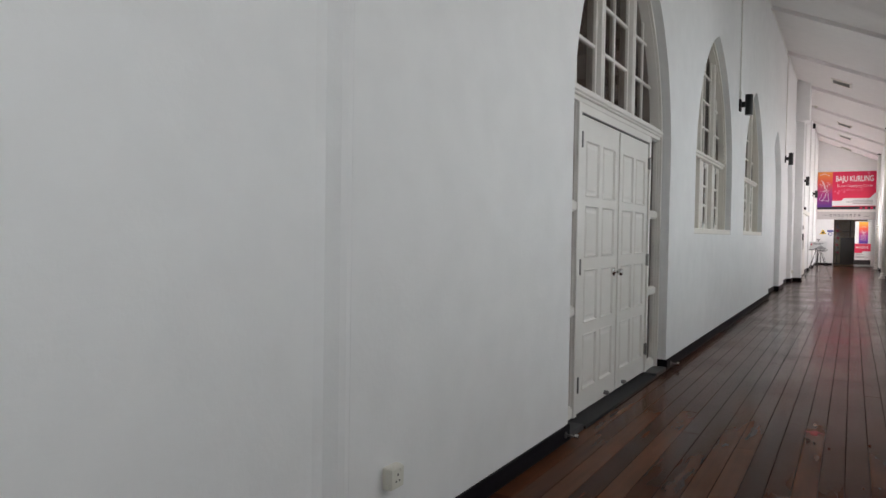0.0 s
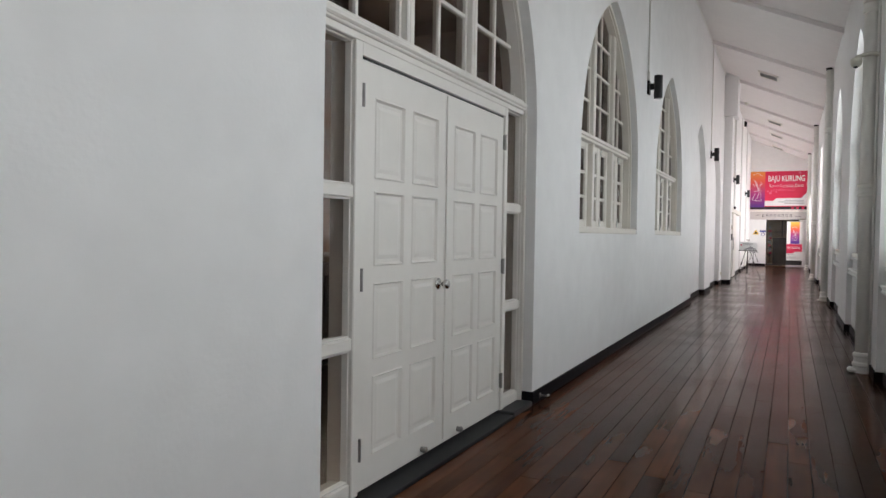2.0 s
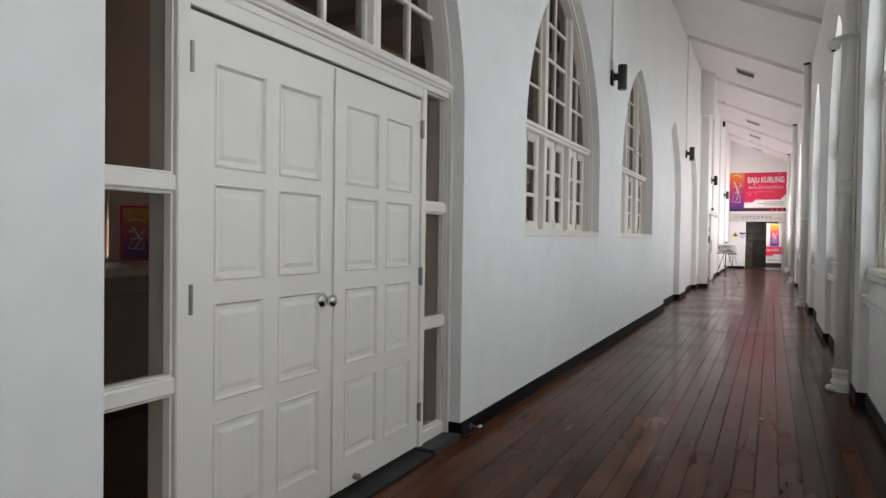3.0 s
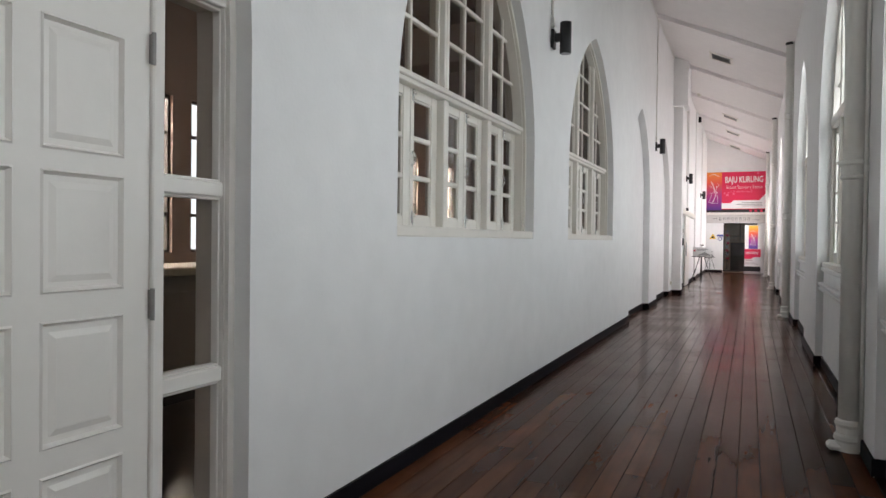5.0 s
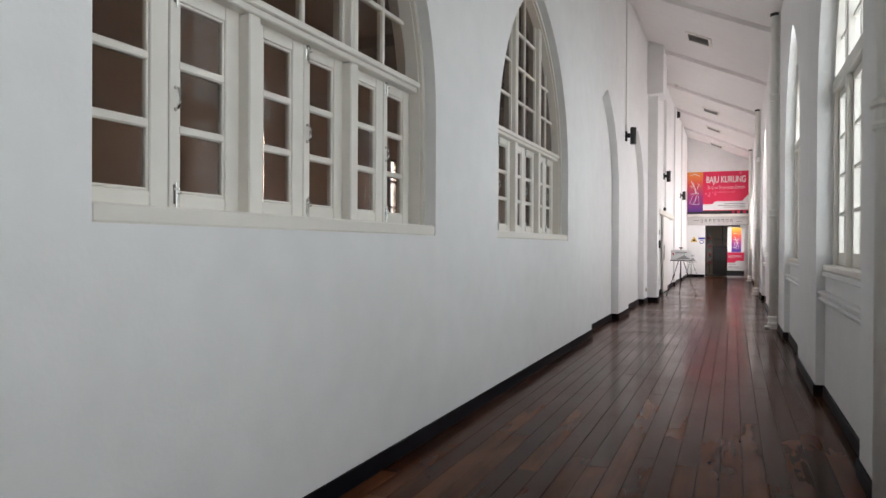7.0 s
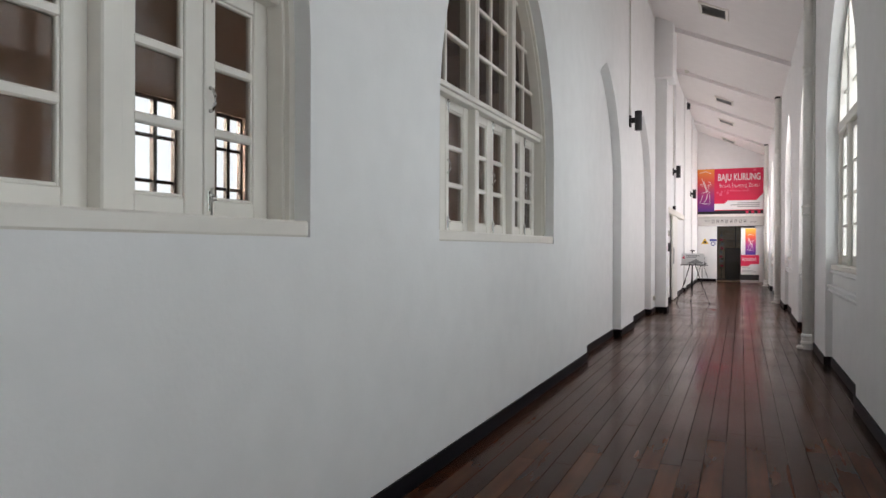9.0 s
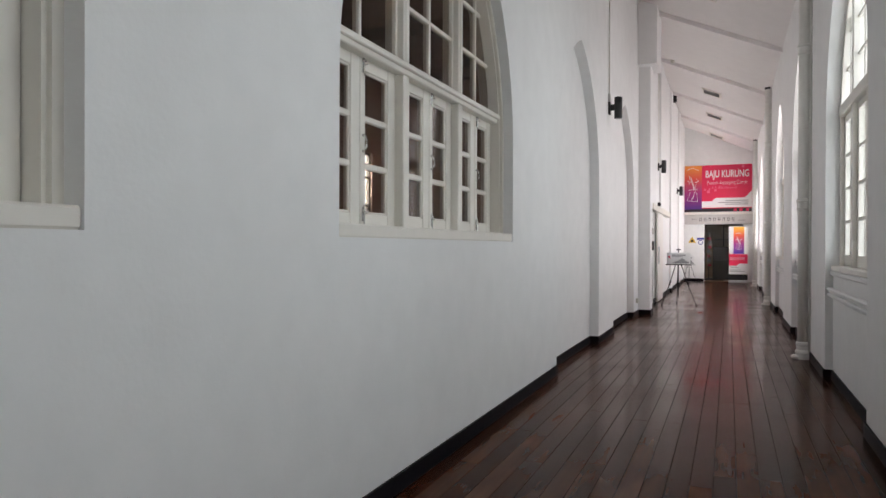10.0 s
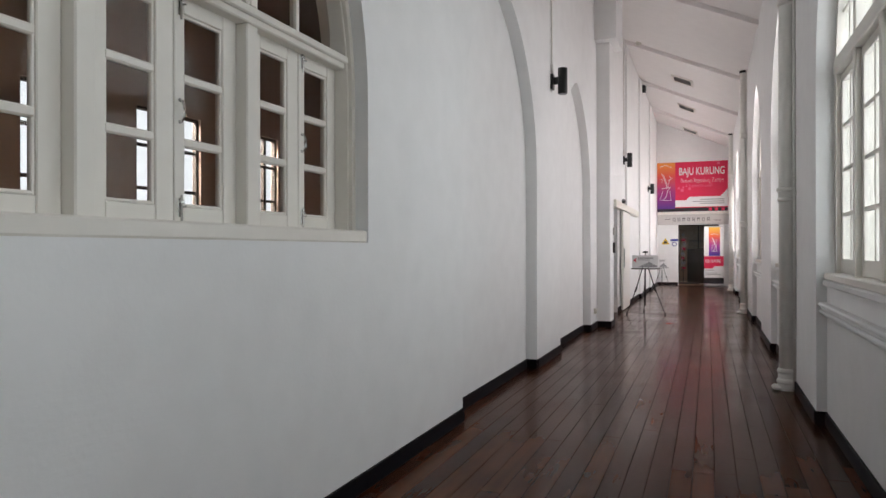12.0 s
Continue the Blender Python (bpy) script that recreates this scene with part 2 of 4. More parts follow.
# ---- mesh helpers ----
def part(name, bm, mat, parent=None, label="", at=None, smooth=False):
    """Links a bmesh (or a shared mesh) as one object under its parent."""
    if isinstance(bm, bmesh.types.BMesh):
        me = bpy.data.meshes.new(name)
        bmesh.ops.recalc_face_normals(bm, faces=bm.faces)
        if smooth:
            for f in bm.faces:
                f.smooth = len(f.verts) < 6
        bm.to_mesh(me)
        bm.free()
        me.materials.append(mat)
    else:
        me = bm
    ob = new(name, me)
    if at:
        ob.location = at
    if parent:
        ob.parent = parent
    if label:
        ob["label"] = label
    return ob


def thing(name, label, category, at=(0, 0, 0), group="", kind=""):
    ob = new(name)
    ob.location = at
    ob.empty_display_size = 0.1
    return tagged(ob, label, category, group, kind)


def box(bm, x0, x1, y0, y1, z0, z1, bev=0.0):
    vs = [bm.verts.new((x, y, z)) for x in (x0, x1) for y in (y0, y1) for z in (z0, z1)]
    fs = [bm.faces.new([vs[i] for i in q]) for q in ((0, 1, 3, 2), (4, 6, 7, 5), (0, 4, 5, 1), (2, 3, 7, 6), (0, 2, 6, 4), (1, 5, 7, 3))]
    if bev:
        bmesh.ops.recalc_face_normals(bm, faces=fs)
        es = list({e for f in fs for e in f.edges})
        bmesh.ops.bevel(bm, geom=es, offset=bev, segments=1, affect="EDGES", profile=0.5)
    return bm


def B(*a, bev=0.0):
    return box(bmesh.new(), *a, bev=bev)


def prism(bm, poly, x0, x1):
    """A (y, z) polygon made thick from x0 to x1."""
    a = [bm.verts.new((x0, y, z)) for y, z in poly]
    b = [bm.verts.new((x1, y, z)) for y, z in poly]
    bm.faces.new(a)
    bm.faces.new(b[::-1])
    n = len(poly)
    for i in range(n):
        j = (i + 1) % n
        bm.faces.new((a[i], b[i], b[j], a[j]))
    return bm


def tube(bm, pts, r, n=12):
    """A round bar along a list of points."""
    rings = []
    for i, p in enumerate(pts):
        p = Vector(p)
        d = (Vector(pts[min(i + 1, len(pts) - 1)]) - Vector(pts[max(i - 1, 0)])).normalized()
        q = d.to_track_quat("Z", "Y")
        rr = r[i] if isinstance(r, (list, tuple)) else r
        rings.append([bm.verts.new(p + q @ Vector((rr * math.cos(2 * math.pi * k / n), rr * math.sin(2 * math.pi * k / n), 0))) for k in range(n)])
    for a, b in zip(rings, rings[1:]):
        for k in range(n):
            bm.faces.new((a[k], a[(k + 1) % n], b[(k + 1) % n], b[k]))
    bm.faces.new(rings[0][::-1])
    bm.faces.new(rings[-1])
    return bm


def lathe(bm, profile, origin, axis="Z", n=20):
    """A turned shape: (radius, height) pairs about an axis through origin."""
    o = Vector(origin)
    rings = []
    for r, h in profile:
        ring = []
        for k in range(n):
            a = 2 * math.pi * k / n
            u, v = r * math.cos(a), r * math.sin(a)
            ring.append(bm.verts.new(o + (Vector((u, v, h)) if axis == "Z" else Vector((h, u, v)) if axis == "X" else Vector((u, h, v)))))
        rings.append(ring)
    for a, b in zip(rings, rings[1:]):
        for k in range(n):
            bm.faces.new((a[k], a[(k + 1) % n], b[(k + 1) % n], b[k]))
    bm.faces.new(rings[0][::-1])
    bm.faces.new(rings[-1])
    return bm


class Arch:
    """A pointed arch of width w about y = c that springs at zs and rises by rise."""

    def __init__(self, c, w, zs, rise):
        self.c, self.w, self.zs, self.rise = c, w, zs, rise
        self.R = (rise * rise + w * w / 4) / w

    def top(self, y, f=0.0):
        d = abs(y - self.c) + self.R - self.w / 2
        r = self.R - f
        return self.zs + math.sqrt(max(0.0, r * r - d * d))

    def half(self, z, f=0.0):
        r = self.R - f
        d = max(0.0, z - self.zs)
        return max(0.0, math.sqrt(max(0.0, r * r - d * d)) - (self.R - self.w / 2))

    def apex(self, f=0.0):
        return self.top(self.c, f)

    def curve(self, f=0.0, n=14):
        """Points from the left springing over the apex to the right."""
        r, off = self.R - f, self.R - self.w / 2
        a1 = math.acos(off / r)
        right = [(self.c - off + r * math.cos(a1 * i / n), self.zs + r * math.sin(a1 * i / n)) for i in range(n + 1)]
        left = [(2 * self.c - y, z) for y, z in right]
        return left[:-1] + right[::-1]


def arch_ring(bm, arch, x0, x1, f0, f1, z0):
    """A frame that follows the arch, from inset f0 to inset f1, standing on z0."""
    def loop(f):
        p = arch.curve(f)
        return [(p[0][0], z0)] + p + [(p[-1][0], z0)]
    o, i = loop(f0), loop(f1)
    v = [[bm.verts.new((x, y, z)) for y, z in l] for x in (x0, x1) for l in (o, i)]
    for k in range(len(o) - 1):
        for a, b in ((0, 1), (1, 3), (3, 2), (2, 0)):
            bm.faces.new((v[a][k], v[a][k + 1], v[b][k + 1], v[b][k]))
    for k in (0, -1):
        bm.faces.new((v[0][k], v[1][k], v[3][k], v[2][k]))
    return bm


def arched_bay(bm, arch, y0, y1, z_sill, z_top, x0, x1):
    """The wall about one arched opening, as two halves and the wall under the sill."""
    cv = arch.curve()
    m = len(cv) // 2
    c = arch.c
    prism(bm, [(y0, -0.1), (c - arch.w / 2, -0.1)] + cv[: m + 1] + [(c, z_top), (y0, z_top)], x0, x1)
    prism(bm, [(y1, -0.1), (y1, z_top), (c, z_top)] + cv[m:] + [(c + arch.w / 2, -0.1)], x0, x1)
    if z_sill > 0:
        box(bm, x0, x1, c - arch.w / 2, c + arch.w / 2, -0.1, z_sill)


def text_mesh(words, size, mat, at, parent, rot=(90, 0, 0), name="lettering", label="", stretch=1.0, thick=0.002, align="LEFT", bold=0.0):
    cu = bpy.data.curves.new(name, "FONT")
    cu.body, cu.size, cu.extrude, cu.align_x, cu.offset = words, size, thick, align, bold
    tmp = bpy.data.objects.new(name, cu)
    scene.collection.objects.link(tmp)
    me = bpy.data.meshes.new_from_object(tmp.evaluated_get(bpy.context.evaluated_depsgraph_get()))
    bpy.data.objects.remove(tmp)
    bpy.data.curves.remove(cu)
    me.materials.clear()
    me.materials.append(mat)
    ob = new(name, me)
    ob.parent = parent
    ob.location = at
    ob.rotation_euler = [radians(a) for a in rot]
    ob.scale = (stretch, 1, 1)
    if label:
        ob["label"] = label
    return ob


# ---- structure ----
XL, XR, YB, YE = -1.45, 1.0, -6.0, 36.0
WB = -1.72                         # back of the west wall
SLOPE, ZR = 0.44, 4.79
FZ = -0.03                         # the corridor's floor lies a little under the joinery's datum


def ceil_z(x):
    return ZR + SLOPE * (1.0 - x)


DOOR = Arch(4.2625, 2.645, 2.05, 1.75)
WIN = [Arch(8.125, 2.63, 2.05, 1.75), Arch(12.05, 2.63, 2.05, 1.75)]
NICHE = [Arch(16.09, 2.40, 2.05, 1.60), Arch(19.72, 2.36, 2.05, 1.55)]

# left wall: bays with arched openings, then the plain far wall
bm = bmesh.new()
for a, y0, y1, sill in ((DOOR, 2.3, 6.2, 0), (WIN[0], 6.2, 10.09, 1.29), (WIN[1], 10.09, 14.0, 1.29),
                        (NICHE[0], 14.0, 17.9, 0), (NICHE[1], 17.9, 21.5, 0)):
    arched_bay(bm, a, y0, y1, sill, 6.1, XL, WB)
box(bm, WB, XL, 0.74, 2.3, -0.1, 6.1)
box(bm, WB, XL - 0.05, YB, 0.60, -0.1, 6.1)
box(bm, WB, XL, 21.5, 23.3, -0.1, 6.1)
box(bm, WB, XL, 23.3, 24.35, 2.12, 6.1)
box(bm, WB, XL, 24.35, YE + 0.3, -0.1, 6.1)
tagged(part("wall_west", bm, PLASTER), "long white plastered wall with pointed arched openings", "wall", kind="structure")
# the wall's slight splayed step near the start of the walk
bm = bmesh.new()
lo, hi = ([bm.verts.new((x, y, z)) for x, y in ((XL - 0.05, 0.60), (XL - 0.042, 0.645), (XL - 0.028, 0.665), (XL - 0.010, 0.69), (XL, 0.715), (XL - 0.001, 0.74), (XL - 0.1, 0.74), (XL - 0.1, 0.60))] for z in (-0.1, 6.1))
for i in range(8):
    bm.faces.new((lo[i], lo[(i + 1) % 8], hi[(i + 1) % 8], hi[i]))
bm.faces.new(lo)
bm.faces.new(hi[::-1])
tagged(part("wall_splay", bm, PLASTER), "soft plastered edge where the white wall steps", "wall", kind="structure")
for a in NICHE:
    bm = prism(bmesh.new(), [(a.c - a.w / 2 - 0.02, -0.1), (a.c - a.w / 2 - 0.02, 2.0)] + Arch(a.c, a.w + 0.04, 2.05, a.rise + 0.03).curve() + [(a.c + a.w / 2 + 0.02, -0.1)], XL - 0.12, XL - 0.2)
    tagged(part("niche_back", bm, PLASTER), "white plastered back of a blind arched niche", "wall", kind="structure")

# pilaster and the boxed beam end above it
bm = bmesh.new()
box(bm, XL - 0.05, -1.23, 21.55, 21.98, -0.1, 4.70, bev=0.012)
tagged(part("pilaster", bm, PLASTER), "square white plastered pilaster against the wall", "pilaster", kind="structure")
bm = bmesh.new()
box(bm, XL - 0.05, -1.10, 21.33, 22.15, 4.655, 5.86, bev=0.008)
tagged(part("beam_box", bm, PLASTER), "white boxed beam end under the sloping ceiling", "trim", kind="structure")
bm = bmesh.new()
for y0, y1 in ((25.7, 26.3), (28.9, 29.5), (32.3, 32.9)):
    box(bm, XL - 0.02, XL + 0.05, y0, y1, -0.1, 5.8, bev=0.01)
tagged(part("far_pilasters", bm, PLASTER), "shallow white plastered piers along the far wall", "pilaster", kind="structure")

# right wall with narrower arched windows
RW, RSILL, DADO = 2.2, 1.03, 0.07
RARCH = [Arch(c, RW, 2.40, 1.52) for c in RIGHT_WINDOWS]
bm = bmesh.new()
edges = [YB] + [(a + b) / 2 for a, b in zip(RIGHT_WINDOWS, RIGHT_WINDOWS[1:])] + [YE + 0.3]
for a, y0, y1 in zip(RARCH, edges, edges[1:]):
    arched_bay(bm, a, y0, y1, 0, 5.0, XR, 1.24)
    box(bm, XR + DADO, 1.238, a.c - RW / 2, a.c + RW / 2, -0.1, RSILL)
tagged(part("wall_east", bm, PLASTER), "white plastered outer wall with recessed arched windows", "wall", kind="structure")

# end walls
bm = bmesh.new()
box(bm, -1.95, -0.72, YE, YE + 0.2, -0.1, 6.1)
box(bm, 0.62, 1.42, YE, YE + 0.2, -0.1, 6.1)
box(bm, -0.72, 0.62, YE, YE + 0.2, 2.12, 6.1)
tagged(part("wall_north", bm, PLASTER), "white end wall above the shop entrance", "wall", kind="structure")
bm = bmesh.new()
box(bm, -1.95, 1.42, YB - 0.2, YB, -0.1, 6.1)
tagged(part("wall_south", bm, PLASTER), "plain white end wall", "wall", kind="structure")

# ceiling: sloping boards with rafters
bm = bmesh.new()


def slope_slab(bm, x0, x1, y0, y1, lo, hi):
    """A slab that follows the ceiling's slope, from lo to hi above its plane."""
    pts = [(x0, ceil_z(x0) + lo), (x1, ceil_z(x1) + lo), (x1, ceil_z(x1) + hi), (x0, ceil_z(x0) + hi)]
    a = [bm.verts.new((x, y0, z)) for x, z in pts]
    b = [bm.verts.new((x, y1, z)) for x, z in pts]
    bm.faces.new(a)
    bm.faces.new(b[::-1])
    for i in range(4):
        j = (i + 1) % 4
        bm.faces.new((a[i], b[i], b[j], a[j]))


slope_slab(bm, -2.0, 1.5, YB - 0.3, YE + 0.3, 0.0, 0.12)
for i in range(-2, 9):
    y = 17.85 + 3.87 * (i - 4)
    if YB < y < YE:
        slope_slab(bm, XL, XR, y - 0.06, y + 0.06, -0.085, 0.01)
tagged(part("ceiling", bm, CEIL), "white sloping ceiling with shallow rafters", "ceiling", kind="structure")

# floor bed under the boards
bm = bmesh.new()
box(bm, -1.9, 1.42, YB - 0.2, YE + 0.2, -0.18, FZ - 0.012)
floor = tagged(part("floor", bm, GAP), "glossy dark brown varnished hardwood plank floor", "floor", kind="structure")

# skirting
bm = bmesh.new()
BH, BT = 0.100, 0.016


def skirt_y(y0, y1, x, side):
    box(bm, min(x, x + side * BT), max(x, x + side * BT), y0, y1, FZ, FZ + BH, bev=0.003)


for y0, y1 in ((0.72, 2.94), (5.585, 14.89), (17.29, 18.54), (20.9, 21.55), (21.98, 23.3), (24.35, 25.7), (26.3, 28.9), (29.5, 32.3), (32.9, YE)):
    skirt_y(y0, y1, XL, 1)
for a, d in ((NICHE[0], 0.12), (NICHE[1], 0.12)):
    skirt_y(a.c - a.w / 2, a.c + a.w / 2, XL - d, 1)
    box(bm, XL - d, XL, a.c + a.w / 2 - BT, a.c + a.w / 2, FZ, FZ + BH)
    box(bm, XL - d, XL, a.c - a.w / 2, a.c - a.w / 2 + BT, FZ, FZ + BH)
skirt_y(21.55, 21.98, -1.23, 1)
box(bm, XL, -1.212, 21.53, 21.55, FZ, FZ + BH)
for y0, y1 in ((25.7, 26.3), (28.9, 29.5), (32.3, 32.9)):
    skirt_y(y0, y1, XL + 0.05, 1)
    box(bm, XL, XL + 0.066, y0 - BT, y0, FZ, FZ + BH)
skirt_y(YB, 0.60, XL - 0.05, 1)
prev = YB
for a in RARCH:
    skirt_y(prev, a.c - RW / 2, XR, -1)
    skirt_y(a.c - RW / 2, a.c + RW / 2, XR + DADO, -1)
    box(bm, XR - BT, XR + DADO, a.c + RW / 2 - BT, a.c + RW / 2, FZ, FZ + BH)
    box(bm, XR - BT, XR + DADO, a.c - RW / 2, a.c - RW / 2 + BT, FZ, FZ + BH)
    prev = a.c + RW / 2
skirt_y(prev, YE, XR, -1)
box(bm, -1.45, -0.74, YE - BT, YE, FZ, FZ + BH)
box(bm, -1.53, XL + BT, DOOR.c + DOOR.w / 2 - 0.015, DOOR.c + DOOR.w / 2, FZ, FZ + BH)
tagged(part("baseboard", bm, BLACKBASE), "low black painted skirting board", "baseboard", kind="structure")

# ---- the room behind the west wall, seen through the glass ----
RX = -5.3
ROOMARCH = Arch(5.78, 0.46, 1.74, 0.40)
bm = bmesh.new()
prevy = -6.0
for cy, hw in zip(FAR_WINDOWS, FAR_HALF):
    box(bm, RX - 0.12, RX, prevy, cy - hw, 0, 4.6)
    box(bm, RX - 0.12, RX, cy - hw, cy + hw, 0, 1.10)
    box(bm, RX - 0.12, RX, cy - hw, cy + hw, 2.78, 4.6)
    prevy = cy + hw
    if cy == FAR_WINDOWS[0]:
        arched_bay(bm, ROOMARCH, prevy, 7.0, 1.03, 4.6, RX, RX - 0.12)
        prevy = 7.0
box(bm, RX - 0.12, RX, prevy, 22.2, 0, 4.6)
box(bm, RX, WB + 0.01, -6.2, -6.0, 0, 4.6)
# added walls: a made-up closed chamber keeps the sliding door's opening dark
box(bm, -3.6, -3.5, 22.2, 27.0, 0, 4.6)
box(bm, -3.5, WB + 0.01, 26.9, 27.0, 0, 4.6)
box(bm, RX, WB + 0.01, 19.5, 19.7, 0, 4.6)
tagged(part("room_wall", bm, ROOMWALL), "dim tan plastered wall of the room behind", "wall", kind="structure")
bm = bmesh.new()
box(bm, RX - 0.3, WB + 0.01, -6.2, 27.0, 4.3, 4.45)
for i in range(12):
    box(bm, RX, WB + 0.01, -5 + i * 2.4, -4.8 + i * 2.4, 4.12, 4.3)
tagged(part("room_ceiling", bm, ROOMCEIL), "dark timber ceiling with beams", "ceiling", kind="structure")
bm = bmesh.new()
box(bm, RX - 0.3, WB + 0.01, -6.2, 27.0, -0.15, 0.0)
tagged(part("room_floor", bm, ROOMFLOOR), "dark tiled floor of the room behind", "floor", kind="structure")

# overcast distance outside both rows of windows
bm = bmesh.new()
box(bm, 14.0, 14.1, -60, 90, -3, 30)
tagged(part("backdrop", bm, SKYGLOW), "pale overcast sky beyond the windows", "sky", kind="structure")
bm = B(-60.1, -60.0, -120, 150, -2, 60)
tagged(part("backdrop", bm, WESTGLOW), "hazy pale sky beyond the far room", "sky", kind="structure")
bm = bmesh.new()
box(bm, 1.42, 400, -400, 400, -0.6, -0.5)
box(bm, -400, RX - 0.3, -400, 400, -0.6, -0.5)
tagged(part("ground", bm, material("paving", (0.25, 0.25, 0.24), 0.9, grain=0.2, scale=1)), "pale paved ground outside", "ground", kind="structure")


# ---- windows and door in the west wall ----
FX0, FX1 = -1.55, -1.69          # front and back of the joinery
SHARED = {}


def shared(key, build, mat, smooth=False):
    """One mesh for all alike pieces."""
    if key not in SHARED:
        bm = build()
        bmesh.ops.recalc_face_normals(bm, faces=bm.faces)
        if smooth:
            for f in bm.faces:
                f.smooth = len(f.verts) < 6
        me = bpy.data.meshes.new(key)
        bm.to_mesh(me)
        bm.free()
        me.materials.append(mat)
        SHARED[key] = me
    return SHARED[key]


def clip_pane(arch, f, y0, y1, z0, z1, x0, x1):
    """A glass pane between bars, cut by the arch above it; None where the arch leaves no room."""
    ys = [y0 + (y1 - y0) * i / 8 for i in range(9)]
    ys = [y for y in ys if arch.top(y, f) > z0 + 0.01 and abs(y - arch.c) < arch.half(z0, f)]
    if len(ys) < 3:
        return None
    bm = bmesh.new()
    prism(bm, [(ys[0], z0), (ys[-1], z0)] + [(y, min(z1, arch.top(y, f))) for y in reversed(ys)], x0, x1)
    return bm


def pane(bm, parent, mat, at=None):
    ob = part("pane", bm, mat, parent, at=at)
    ob.visible_shadow = False
    return ob


def light_spans(arch, f, mull, centres):
    """The clear widths between the jambs and the mullions."""
    e = [arch.c - arch.w / 2 + f] + [arch.c + c + s * mull / 2 for c in centres for s in (-1, 1)] + [arch.c + arch.w / 2 - f]
    return [(e[i], e[i + 1]) for i in range(0, len(e), 2)]


def arched_lights(win, arch, z0, bars, mull, f, centres, x0, x1, glass, paint, bar=0.026):
    """The fixed glazing over the transom: mullions, thin bars and panes."""
    zt = arch.apex(f)
    spans = light_spans(arch, f, mull, centres)
    for i in range(len(centres)):
        y0 = spans[i][1]
        top = max(arch.top(y0, f), arch.top(y0 + mull, f)) + 0.02
        bm = B(x1, x0 - 0.018, y0, y0 + mull, z0, top, bev=0.006)
        box(bm, x0 - 0.03, x0 - 0.012, y0 + mull * 0.22, y0 + mull * 0.78, z0, top - 0.02, bev=0.006)
        part("mullion", bm, paint, win)
    xb0, xb1 = x0 - 0.095, x0 - 0.062
    for y0, y1 in spans:
        mid = (y0 + y1) / 2
        cols = ((y0, mid - bar / 2), (mid + bar / 2, y1))
        part("glazing_bar", B(xb0 - 0.01, xb1, mid - bar / 2, mid + bar / 2, z0, arch.top(mid, f) + 0.02, bev=0.004), paint, win)
        # a slim sash border inside each light
        border = 0.022
        bm = bmesh.new()
        for e0, e1 in ((y0, y0 + border), (y1 - border, y1)):
            box(bm, xb0 - 0.01, xb1 + 0.004, e0, e1, z0, max(arch.top(e0, f), arch.top(e1, f)) + 0.01, bev=0.004)
        box(bm, xb0 - 0.01, xb1 + 0.004, y0, y1, z0, z0 + border, bev=0.004)
        part("light_border", bm, paint, win)
        rows = [z0] + [z for z in bars if z < zt] + [zt]
        for z in bars:
            h = arch.half(z, f)
            a, b = max(y0, arch.c - h - 0.02), min(y1, arch.c + h + 0.02)
            if b - a > 0.04:
                part("glazing_bar", B(xb0 - 0.008, xb1 - 0.002, a, b, z - bar / 2, z + bar / 2, bev=0.004), paint, win)
        for ra, rb in zip(rows, rows[1:]):
            for ca, cb in cols:
                bm = clip_pane(arch, f, ca, cb, ra, rb, x0 - 0.080, x0 - 0.084)
                if bm:
                    pane(bm, win, glass)


